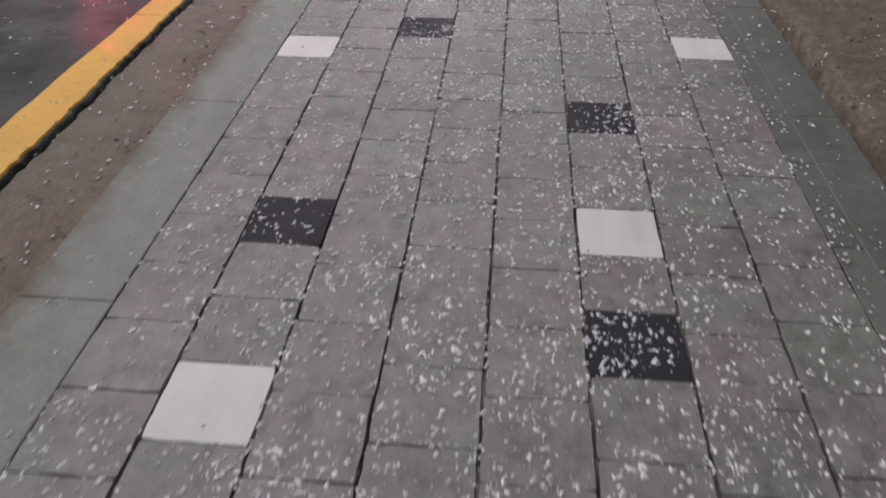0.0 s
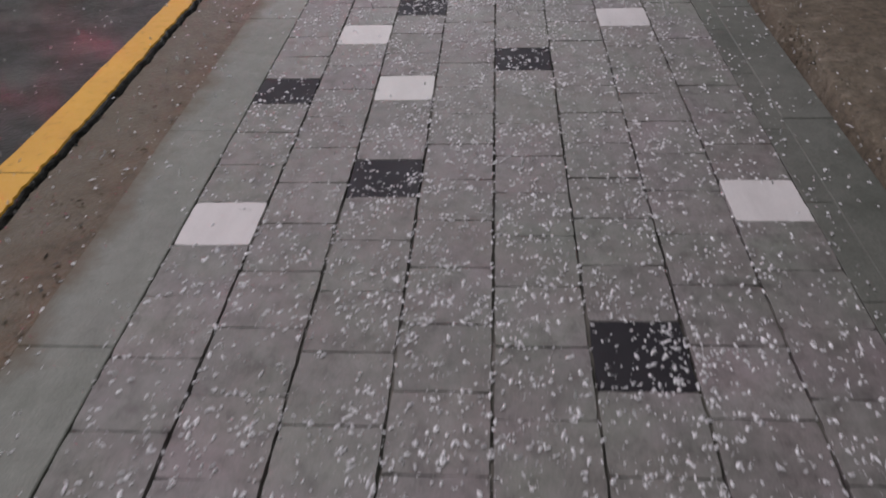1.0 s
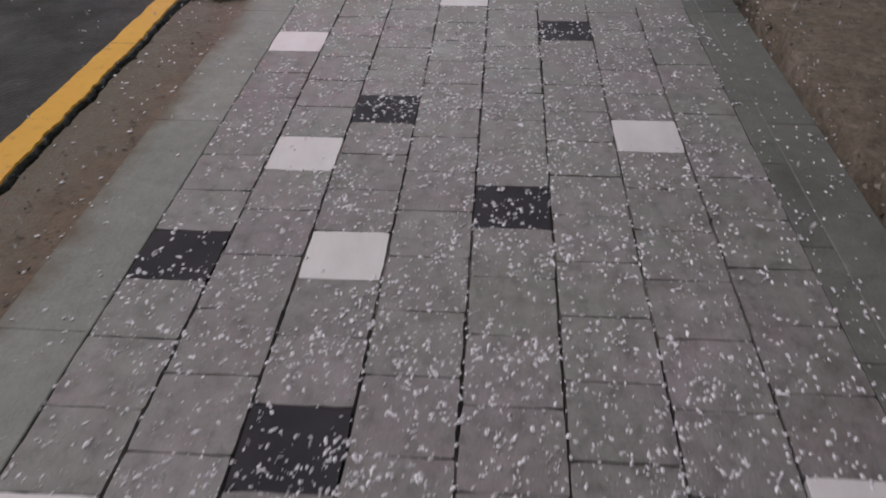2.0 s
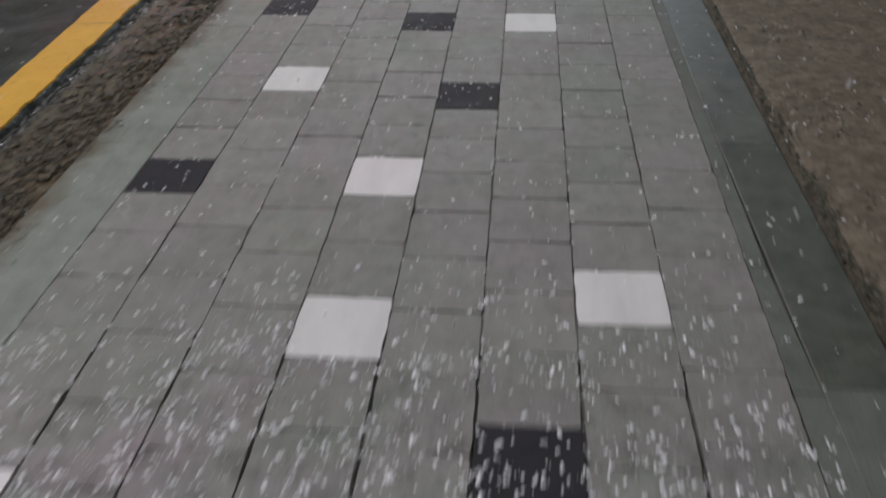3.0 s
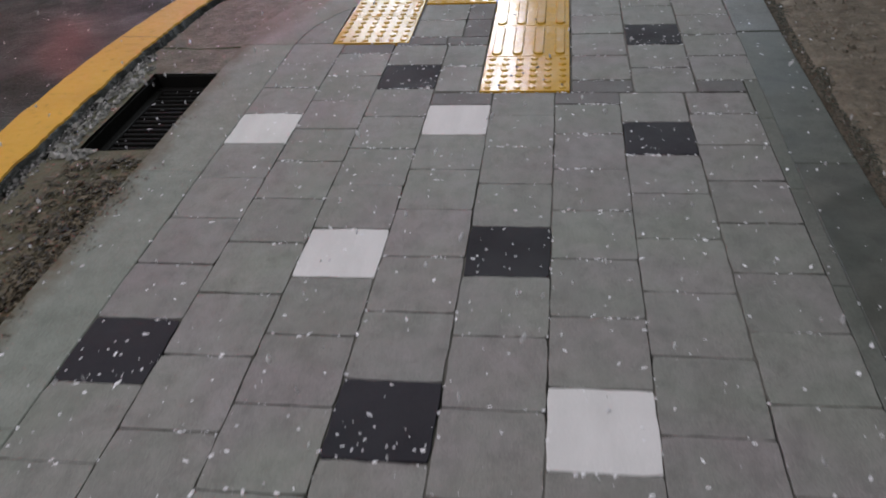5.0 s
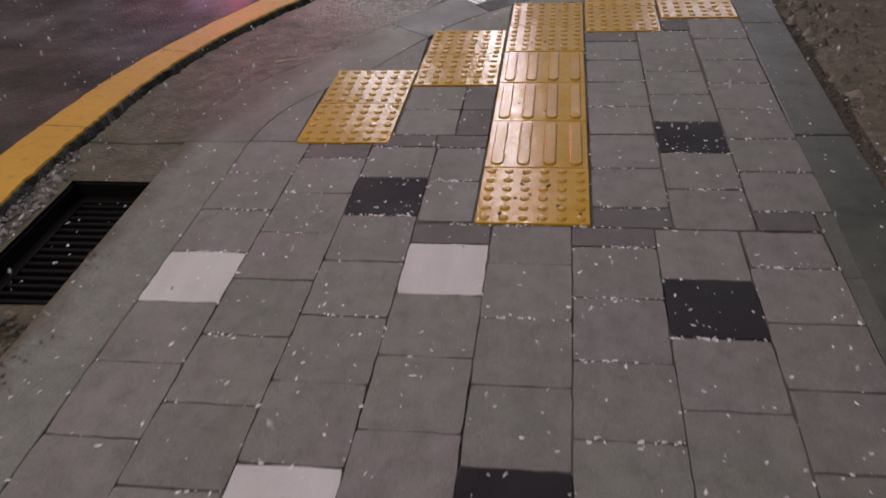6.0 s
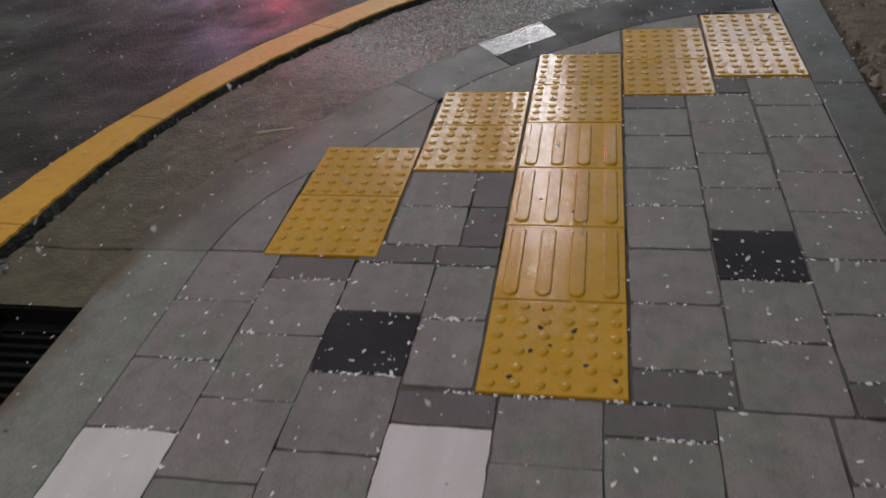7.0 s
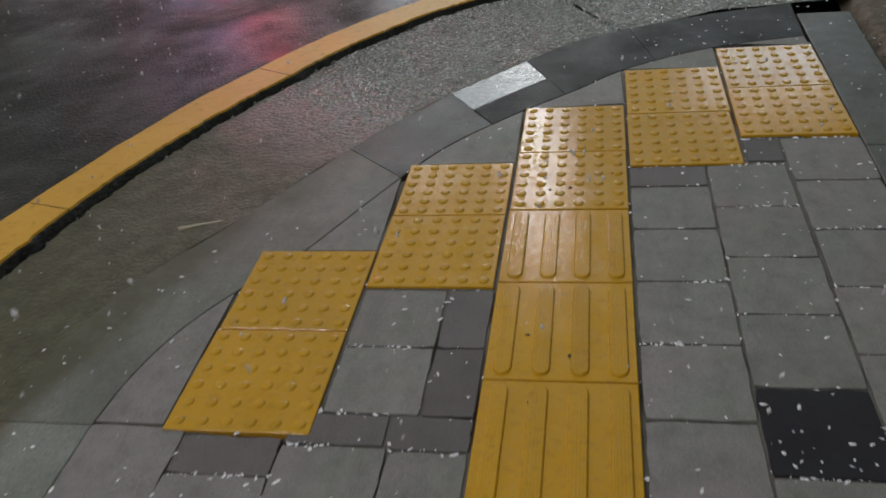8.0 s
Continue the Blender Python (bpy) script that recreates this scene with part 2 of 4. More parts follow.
def soil():
    n = Nodes("damp_soil")
    big, mid, fine = n.noise(1.6, 4), n.noise(11.0, 6, 0.7), n.noise(130.0, 4, 0.7)
    c = n.mix(n.span(big, 0.3, 0.7), (0.168, 0.140, 0.102), (0.128, 0.102, 0.070))
    c = n.mix(n.span(mid, 0.48, 0.72, 0, 0.7), c, (0.285, 0.245, 0.190))
    c = n.mix(0.6, c, n.ramp(fine, [(0.25, (0.5, 0.48, 0.45)), (0.55, (1, 1, 1)), (0.8, (1.5, 1.45, 1.4))]), "MULTIPLY")
    clod = n.noise(34.0, 5, 0.75)
    c = n.mix(0.8, c, n.ramp(clod, [(0.32, (0.42, 0.40, 0.36)), (0.48, (1, 1, 1)), (0.68, (1.45, 1.42, 1.38))]), "MULTIPLY")
    return n.finish(c, 0.8, [(mid, 0.7, 0.02), (clod, 0.8, 0.012), (fine, 0.8, 0.004)])


def bits(name, low, high, rough=0.7):
    """Loose small things, each with its own shade."""
    n = Nodes(name)
    c = n.mix(n.pos.outputs["Random Per Island"], low, high)
    f = n.noise(300.0, 3)
    c = n.mix(0.4, c, n.ramp(f, [(0.3, (0.6, 0.6, 0.6)), (0.7, (1.2, 1.2, 1.2))]), "MULTIPLY")
    return n.finish(c, rough, [(f, 0.4, 0.001)])


def snow_white():
    """Melting snow: some flakes still white, some grey and glassy."""
    n = Nodes("wet_snow")
    f = n.noise(500.0, 3)
    c = n.ramp(n.pos.outputs["Random Per Island"], [(0.0, (0.58, 0.57, 0.60)), (0.4, (0.80, 0.79, 0.82)), (1.0, (0.95, 0.94, 0.97))])
    return n.finish(c, 0.45, [(f, 0.4, 0.001)])


def iron():
    n = Nodes("black_cast_iron")
    f, g = n.noise(60.0, 5), n.noise(400.0, 3)
    n.bsdf.inputs["Specular IOR Level"].default_value = 0.12
    return n.finish(n.ramp(f, [(0.3, (0.004, 0.004, 0.004)), (0.8, (0.010, 0.009, 0.007))]), n.span(f, 0.3, 0.7, 0.5, 0.75), [(g, 0.5, 0.001)], 0.0)


M_TACT, M_LINE, M_ROAD, M_GUTTER, M_SOIL = tactile_yellow(), road_yellow(), asphalt(), gutter_concrete(), soil()
M_SNOW, M_IRON = snow_white(), iron()
M_LEAF = bits("dead_leaf", (0.008, 0.006, 0.004), (0.160, 0.122, 0.072), 0.5)
M_GRAVEL = bits("asphalt_crumb", (0.004, 0.004, 0.004), (0.26, 0.25, 0.24), 0.25)
M_STONE = bits("pebble", (0.08, 0.065, 0.045), (0.30, 0.26, 0.21), 0.7)
M_BED = stone("joint_sand", (0.150, 0.142, 0.126), (0.084, 0.082, 0.066), 0.0, (0.7, 0.9), stain=0.7)
M_DIRT = stone("ground_dirt", (0.06, 0.052, 0.04), (0.045, 0.04, 0.034), 0.0, (0.7, 0.9))


# ---- shapes ----
def mesh_ob(name, verts, faces, material, parent=None, label="", smooth=False):
    me = bpy.data.meshes.new(name)
    me.from_pydata([tuple(v) for v in verts], [], faces)
    me.materials.append(material)
    if smooth:
        me.polygons.foreach_set("use_smooth", [True] * len(me.polygons))
    me.update()
    ob = new(name, me)
    ob.parent = parent
    if label:
        ob["label"] = label
    return ob


def prism_data(poly, top, depth, bevel):
    """A slab over a convex polygon (counter-clockwise), its upper edge bevelled."""
    p = np.array(poly, float)
    k = len(p)
    inner = []
    for i in range(k):
        a, b, c = p[i - 1], p[i], p[(i + 1) % k]
        u, v = (b - a) / np.linalg.norm(b - a), (c - b) / np.linalg.norm(c - b)
        nu, nv = np.array([-u[1], u[0]]), np.array([-v[1], v[0]])
        inner.append(b + bevel * (nu + nv) / max(0.35, 1 + nu @ nv))
    verts = [(x, y, top - depth) for x, y in p] + [(x, y, top - bevel * 0.8) for x, y in p] + [(x, y, top) for x, y in inner]
    faces = [tuple(range(2 * k, 3 * k)), tuple(range(k - 1, -1, -1))]
    for i in range(k):
        j = (i + 1) % k
        faces += [(i, j, k + j, k + i), (k + i, k + j, 2 * k + j, 2 * k + i)]
    return verts, faces


def prism(name, poly, top, depth, bevel, material, parent=None, label=""):
    return mesh_ob(name, *prism_data(poly, top, depth, bevel), material, parent, label)


def rect(x0, x1, y0, y1):
    return [(x0, y0), (x1, y0), (x1, y1), (x0, y1)]


def smooth_line(points, step=0.03):
    """Points evenly spaced along a Catmull-Rom curve."""
    p = np.array(points, float)
    p = np.vstack([2 * p[0] - p[1], p, 2 * p[-1] - p[-2]])
    out = []
    for a, b, c, d in zip(p, p[1:], p[2:], p[3:]):
        for s in np.linspace(0, 1, 40, endpoint=False):
            out.append(0.5 * (2 * b + (c - a) * s + (2 * a - 5 * b + 4 * c - d) * s * s + (3 * b - a - 3 * c + d) * s**3))
    out = np.array(out + [p[-2]])
    far = np.r_[0, np.cumsum(np.linalg.norm(np.diff(out, axis=0), axis=1))]
    at = np.linspace(0, far[-1], max(2, int(far[-1] / step)))
    return np.stack([np.interp(at, far, out[:, n]) for n in (0, 1)], 1)


def left_of(line):
    d = np.gradient(line, axis=0)
    d /= np.linalg.norm(d, axis=1)[:, None]
    return np.stack([-d[:, 1], d[:, 0]], 1)


def strip(name, rows, material, parent=None, label="", smooth=True):
    """A sheet through rows of equally many points."""
    rows = np.array(rows)
    m, k = rows.shape[:2]
    faces = [(i * k + j, i * k + j + 1, (i + 1) * k + j + 1, (i + 1) * k + j) for i in range(m - 1) for j in range(k - 1)]
    return mesh_ob(name, rows.reshape(-1, 3), faces, material, parent, label, smooth)


def thing(name, label, category="", kind="", group=""):
    ob = new(name)
    return tagged(ob, label, category, group, kind)


def wobble(x, y, scale, seed=0.0):
    return noise.noise(Vector((x * scale, y * scale, seed)))


# ---- ground, road, gutter ----
tagged(mesh_ob("ground", [(-400, -400, -0.25), (400, -400, -0.25), (400, 400, -0.25), (-400, 400, -0.25)], [(0, 1, 2, 3)], M_DIRT),
       "dark bare ground under the street", "ground", kind="structure")

LINE_IN = [(-1.21, -9), (-1.21, -4), (-1.205, -1), (-1.20, 0.6), (-1.205, 2.0), (-1.25, 3.4), (-1.285, 4.5), (-1.30, 5.65), (-1.268, 6.25),
           (-1.222, 6.6), (-1.147, 6.89), (-1.06, 7.13), (-0.96, 7.36), (-0.83, 7.60), (-0.69, 7.85), (-0.52, 8.08), (-0.35, 8.26),
           (-0.08, 8.45), (0.35, 8.64), (1.0, 8.80), (3.0, 8.95), (9.0, 9.0)]
edge = smooth_line(LINE_IN, 0.02)
out = left_of(edge)
ragged = np.array([0.010 * wobble(x, y, 9.0) + 0.007 * wobble(x, y, 38.0, 3.0) + 0.005 * random.uniform(-1, 1) for x, y in edge])
lip = edge - out * (0.004 + ragged)[:, None]
drop_width = np.interp(edge[:, 1], (-9, 1.7, 2.5, 5.6, 6.3, 9), (0.016, 0.016, 0.046, 0.046, 0.034, 0.034))
foot = edge - out * (drop_width + 0.36 * drop_width * np.array([wobble(x, y, 14.0, 7.0) for x, y in edge]) + ragged)[:, None]
ROAD_Z, GUTTER_Z = -0.006, -0.020
rows = []
for p, f, n in zip(lip, foot, out):
    mid = 0.82 * p + 0.18 * f
    row = [(f[0], f[1], GUTTER_Z - 0.07), (f[0], f[1], GUTTER_Z - 0.06), (mid[0], mid[1], GUTTER_Z - 0.038 + 0.003 * wobble(p[0], p[1], 30.0)), (p[0], p[1], ROAD_Z - 0.003)]
    for far in (0.012, 0.1, 0.25, 0.6, 1.4, 3.0, 8.0, 60.0):
        q = p + n * far
        row.append((q[0], q[1], ROAD_Z + 0.004 * wobble(q[0], q[1], 1.5) * (far > 0.3)))
    rows.append(row)
road = tagged(strip("road", rows, M_ROAD), "wet dark asphalt road with a broken edge", "road", kind="structure")

# the painted line: a thick yellow band, cracked across here and there
WIDTH_AT = [(-9, 0.165), (-1, 0.15), (0.8, 0.115), (2.0, 0.10), (3.4, 0.165), (4.6, 0.185), (5.7, 0.185), (6.3, 0.175), (6.9, 0.155), (7.4, 0.17), (8.0, 0.17), (9, 0.17)]
marking = thing("road_marking", "worn yellow road line painted along the asphalt edge", "road marking", "structure")
CRACKS = (-2.1, -0.35, 1.55, 3.95, 4.72, 6.03, 6.72, 7.62)
start, tags = 0, []
for i, (p, n) in enumerate(zip(edge, out)):
    if any(edge[i - 1][1] < c <= p[1] for c in CRACKS) and i or i == len(edge) - 1:
        rows = []
        for k in range(start, i + 1):
            q, m = edge[k], out[k]
            if k == i:
                q = edge[k - 1] + 0.82 * (q - edge[k - 1])
            w = np.interp(q[1], *zip(*WIDTH_AT)) + 0.006 * wobble(q[0], q[1], 11.0, 5.0)
            a, b = q + m * (0.002 - 0.8 * ragged[k]), q + m * w
            rows.append([(a[0], a[1], ROAD_Z - 0.002), (a[0] + m[0] * 0.003, a[1] + m[1] * 0.003, ROAD_Z + 0.005),
                         ((a[0] + b[0]) / 2, (a[1] + b[1]) / 2, ROAD_Z + 0.006), (b[0] - m[0] * 0.003, b[1] - m[1] * 0.003, ROAD_Z + 0.005), (b[0], b[1], ROAD_Z - 0.002)])
        if len(rows) > 1:
            strip("painted_length", rows, M_LINE, marking, smooth=False)
        start = i

# kerb outline on the road side and on the paving side
KERB_IN = [(-0.6935, 5.93), (-0.675, 6.08), (-0.62, 6.24), (-0.52, 6.40), (-0.43, 6.525), (-0.30, 6.79), (-0.16, 7.04), (0.02, 7.24), (0.21, 7.41), (0.38, 7.57), (0.66, 7.715), (0.972, 7.785)]
KERB_OUT = [(-0.905, 5.93), (-0.90, 6.12), (-0.85, 6.33), (-0.76, 6.50), (-0.66, 6.66), (-0.52, 6.92), (-0.36, 7.19), (-0.18, 7.43), (0.03, 7.66), (0.24, 7.85), (0.62, 8.02), (0.985, 8.11)]

# gutter: silted channel, open where the drain grate sits, then coarse slabs round the corner
gutter = thing("gutter", "silt-stained wet concrete gutter beside the kerb", "gutter", "structure")
GRATE = (-1.168, -0.9055, 5.10, 5.70)


def gutter_height(x, y, s, up):
    """The gutter's surface, a part s of the way from the road to the kerb."""
    return GUTTER_Z + up * s * s - 0.004 * math.sin(math.pi * s) + 0.004 * wobble(x, y, 6.0) + 0.0015 * wobble(x, y, 40.0)


def channel(name, a, b, material, label="", rise=0.0):
    """The gutter between two lines of equally many points."""
    rows = []
    for p, q in zip(a, b):
        row, up = [], rise * min(1.0, max(0.0, (q[1] - 5.95) / 0.6))
        for s in np.linspace(0, 1, 9):
            x, y = p + (q - p) * s
            row.append((x, y, gutter_height(x, y, s, up)))
        rows.append(row)
    return strip(name, rows, material, gutter, label)


def foot_at(ys):
    return np.stack([np.interp(ys, foot[:, 1], foot[:, 0]) + 0.003, ys], 1)


for y0, y1, xr in ((-9, GRATE[2] - 0.004, -0.9), (GRATE[2], GRATE[3], GRATE[0] - 0.003), (GRATE[3] + 0.004, 5.95, -0.9)):
    ys = np.linspace(y0, y1, max(6, int((y1 - y0) / 0.03)))
    channel("channel_bed", foot_at(ys), np.stack([np.full(len(ys), xr), ys], 1), M_GUTTER)
corner_out = smooth_line(KERB_OUT + [(3.0, 8.28), (9.0, 8.35)], 0.01)
first = int(np.argmax(foot[:, 1] > 5.95))
last = int(np.argmax(foot[:, 0] > 6.0))
crack = int(np.argmax(foot[:, 0] > 0.09))
slab_sides = []
for a, b, push in ((first, crack, 0.0), (crack - 1, last, 0.016)):
    road_side = foot[a:b] - out[a:b] * 0.003
    road_side[0] += (foot[a + 1] - foot[a]) * push / 0.02 
    kerb_side = np.array([corner_out[np.argmin(np.linalg.norm(corner_out - p, axis=1))] for p in road_side])
    if not push:
        road_side = np.vstack([foot_at(np.array([5.953])), road_side])
        kerb_side = np.vstack([[(-0.9, 5.953)], kerb_side])
    channel("gutter_slab", road_side, kerb_side, M_GUTTER, rise=0.0182)
    slab_sides += list(zip(road_side, kerb_side))

# ---- kerbs ----
def across_uv(ob, inner, outer):
    """A map that runs from 0 on the paving side to 1 on the road side of a kerb stone."""
    uv = ob.data.uv_layers.new(name="across")
    for loop in ob.data.loops:
        p = np.array(ob.data.vertices[loop.vertex_index].co[:2])
        a, b = min(np.linalg.norm(inner - p, axis=1)), min(np.linalg.norm(outer - p, axis=1))
        uv.data[loop.index].uv = (a / (a + b), 0.0)


kerb = thing("kerb", "greenish grey smooth concrete kerb stones, damp", "kerb", "structure")
top = 5.928
k = 0
while top > -9:
    ob = prism("kerb_stone", rect(-0.905, -0.6935, top - 0.9996, top - 0.0004), -0.001 + 0.0008 * random.uniform(-1, 1), 0.24, 0.0025, M_KERB, kerb)
    ys = np.linspace(top - 1, top, 60)
    across_uv(ob, np.stack([ys * 0 - 0.698, ys], 1), np.stack([ys * 0 - 0.905, ys], 1))
    top -= 1.0
kin, kou = smooth_line(KERB_IN, 0.005), smooth_line(KERB_OUT, 0.005)
marks = (0.0, 0.40, 0.545, 0.655, 0.80, 1.0)
for n, (s0, s1) in enumerate(zip(marks, marks[1:])):
    seg = []
    for s in np.linspace(s0 + 0.0003, s1 - 0.0003, 15):
        seg.append((kin[int(s * (len(kin) - 1))], kou[int(s * (len(kou) - 1))]))
    if n == 2:
        strip_in = [tuple(a) for a, _ in seg] + [tuple(b + 0.56 * (a - b) + 0.003) for a, b in reversed(seg)]
        across_uv(prism("kerb_stone", strip_in, -0.002, 0.24, 0.002, M_WETDARK, kerb), kin, kou)
        seg = [(b + 0.56 * (a - b), b) for a, b in seg]
    poly = [tuple(a) for a, _ in seg] + [tuple(b) for _, b in reversed(seg)]
    # the bow of a stone is slight: the ring of points stays nearly convex
    ob = prism("kerb_stone", poly, -0.002, 0.24, 0.002, (M_SILTKERB, M_DAMPKERB, M_WETKERB, M_WETDARK, M_WETDARK)[n], kerb)
    across_uv(ob, kin, kou)

kerb_r = thing("verge_kerb", "dark greenish concrete kerb edging the bare verge", "kerb", "structure")
R_IN = [(-9, 0.982), (1.6, 0.982), (2.3, 0.952), (5.0, 0.948), (5.6, 0.955), (6.4, 0.960), (6.8, 0.967), (7.05, 0.974), (7.3, 0.976), (8.2, 0.985)]
R_OUT = [(-9, 1.135), (1.6, 1.135), (2.3, 1.12), (5.0, 1.115), (6.4, 1.115), (7.2, 1.135), (8.2, 1.165)]
y = -9.0
while y < 8.0:
    y1 = min(y + 1.0, 8.1)
    a, b = y + 0.0004, y1 - 0.0004
    poly = [(float(np.interp(v, *zip(*tab))), v) for v, tab in ((a, R_IN), (a, R_OUT), (b, R_OUT), (b, R_IN))]
    prism("kerb_stone", poly, -0.003 + 0.002 * random.uniform(-1, 1), 0.24, 0.004, M_DULLKERB if y > 1.9 else M_EDGE, kerb_r)
    y = y1
y = -2.95
while y < 5.3:
    poly = [(0.909, y + 0.001), (float(np.interp(y, *zip(*R_IN))) - 0.0012, y + 0.001), (float(np.interp(y + 0.41, *zip(*R_IN))) - 0.0012, y + 0.410), (0.909, y + 0.410)]
    prism("edging_strip", poly, -0.002, 0.1, 0.0015, M_EDGE, kerb_r, "narrow grey mortar strip")
    y += 0.411

# ---- verge: bare soil, rising a little from the kerb ----
rows = []
for y in np.arange(-9, 9.01, 0.05):
    row = []
    base = float(np.interp(y, *zip(*R_OUT)))
    for d in (0.004, 0.02, 0.04, 0.07, 0.11, 0.16, 0.22, 0.3, 0.4, 0.5, 0.62, 0.76, 0.95, 1.3, 2.2, 5.0, 20.0, 60.0):
        x = base + d
        dip = -0.14 if d < 0.03 else (-0.14 + 0.15 * min(1.0, max(0.0, (d - 0.030 - 0.08 * abs(wobble(0.0, y, 2.6))) / 0.03)))
        if y > 2.2:
            dip = -0.05 if d < 0.015 else (-0.04 + 0.05 * min(1.0, max(0.0, (d - 0.012 - 0.03 * max(0.0, wobble(0.0, y, 4.6, 3.0))) / 0.03)))
        row.append((x, y, dip + 0.010 * wobble(x, y, 3.0) + 0.006 * wobble(x, y, 13.0, 2.0) + min(d, 1.0) * 0.02))
    rows.append(row)
tagged(strip("verge", rows, M_SOIL), "bare brown damp soil verge beside the kerb", "soil", kind="structure")

# ---- an added wall along the verge, out of view, blocking sky light ----
M_WALL = stone("shade_wall_plaster", (0.10, 0.098, 0.092), (0.075, 0.074, 0.070), 0.0, (0.7, 0.9), 120.0, 0.6)
tagged(prism("wall_east", rect(2.1, 2.4, -12.0, 8.6), 3.4, 3.6, 0.01, M_WALL), "plain dark plastered wall added out of view to shade the verge side", "wall", kind="structure")

# ---- paving ----
rows = []
for y in np.arange(-3.3, 7.75, 0.022):
    row = []
    for x in np.arange(-0.70, 1.0, 0.022):
        fill = (0.38 if y < 2.1 else 1.05) + 1.1 * wobble(x, y, 2.2, 11.0) + 1.2 * wobble(x, y, 9.0, 12.0)
        inside = y < 5.9 or x > np.interp(y, [p[1] for p in KERB_IN], [p[0] for p in KERB_IN])
        row.append((x, y, -0.018 + (0.0135 if y < 2.1 else 0.0145 if x < 0.9 else 0.008) * min(1.0, max(0.0, fill)) if inside else -0.15))
    rows.append(row)
tagged(strip("paving_bed", rows, M_BED), "grey brown sand in the paving joints, washed out in places", "paving", kind="structure")
tagged(prism("paving_base", [(-0.70, -9), (1.02, -9), (1.02, 7.70), (0.66, 7.66), (0.2, 7.36), (-0.3, 6.75), (-0.66, 6.1)], -0.026, 0.2, 0.004, M_BED), "compacted base under the paving", "paving", kind="structure")
paving_a = thing("pavement_1", "grey concrete block pavement with scattered white and charcoal blocks, dusted with snow", "pavement", "structure")
paving_b = thing("pavement_2", "damp grey concrete block pavement with scattered white and charcoal blocks", "pavement", "structure")
shared = {}
KINDS = {M_WHITE: "white concrete paving block", M_DARK: "charcoal concrete paving block", M_CUT: "dark grey cut paving block"}


def paver(x0, x1, y0, y1, material, parent, level=0.0, tilt=1.0, across=0.0025, along=0.003, bevel=0.0016):
    """One worn block between joint lines, narrower by the joints across and along the path; blocks of one size share a mesh."""
    w, d = round((x1 - x0 - along) / 0.002) * 0.002, round((y1 - y0 - across) / 0.002) * 0.002
    key = (round(w, 3), round(d, 3), material.name, bevel, random.randrange(4))
    if key not in shared:
        ring = []
        corners = rect(-w / 2, w / 2, -d / 2, d / 2)
        for p, q in zip(corners, corners[1:] + corners[:1]):
            for s in (0.025, 0.17, 0.31, 0.44, 0.57, 0.70, 0.84, 0.975):
                wear = random.uniform(0, 1) ** 2 * (0.0026 if p[0] == q[0] else 1.1 * bevel + 0.0022) + (0.0012 if s in (0.025, 0.975) else 0)
                side = (q[1] - p[1], p[0] - q[0])
                size = math.hypot(*side)
                ring.append((p[0] + (q[0] - p[0]) * s - side[0] / size * wear, p[1] + (q[1] - p[1]) * s - side[1] / size * wear))
        verts, faces = prism_data(ring, 0.0, 0.06, bevel)
        me = bpy.data.meshes.new("paver")
        me.from_pydata(verts, [], faces)
        me.materials.append(material)
        shared[key] = me
    ob = new("paver", shared[key])
    ob.parent = parent
    if material in KINDS:
        ob["label"] = KINDS[material]
    ob.matrix_basis = pose((x0 + x1) / 2, (y0 + y1) / 2, level + 0.0007 * random.uniform(-1, 1), tilt * random.uniform(-0.42, 0.42), tilt * random.uniform(-0.42, 0.42), tilt * random.uniform(-0.35, 0.35))
    return ob


PITCH, LEFT, WIDE = 0.2045, -0.692, 0.2
# joint lines that are known along each course, and the odd-coloured blocks by their upper joint
JOINTS = [
    [-0.49, 0.32, 1.70, 2.836, 4.264, 5.31, 5.93],
    [-2.24, -1.62, 0.84, 3.524, 5.20, 5.82],
    [-0.26, 0.34, 1.14, 2.386, 3.40, 4.64, 5.50, 5.705, 5.90],
    [0.855, 2.02, 2.225, 2.876, 4.10, 5.37],
    [0.58, 2.386, 3.405, 4.66, 5.29, 5.46],
    [-2.01, -1.60, -0.97, 1.86, 2.868, 4.10, 5.165, 5.37, 5.46],
    [1.0, 2.353, 3.362, 5.245, 5.455],
    [-0.375, 0.24, 0.66, 2.426, 3.658, 4.079, 5.30],
]
WHITE = [(0, -0.49), (0, 1.70), (1, -2.24), (1, 0.84), (2, 0.34), (3, 2.225), (5, -1.60), (6, 1.0), (7, -0.375), (6, 2.353), (3, 2.876), (1, 3.524), (5, 4.10), (2, 4.64), (0, 5.31), (3, 5.37)]
DARK = [(0, 0.32), (1, -1.62), (2, -0.26), (2, 1.14), (4, 0.58), (5, -0.97), (5, -2.01), (5, 1.86), (0, 2.836), (0, 4.264), (3, 4.10), (4, 3.405), (4, 4.66), (6, 5.245), (2, 5.705)]
joint_spots = []
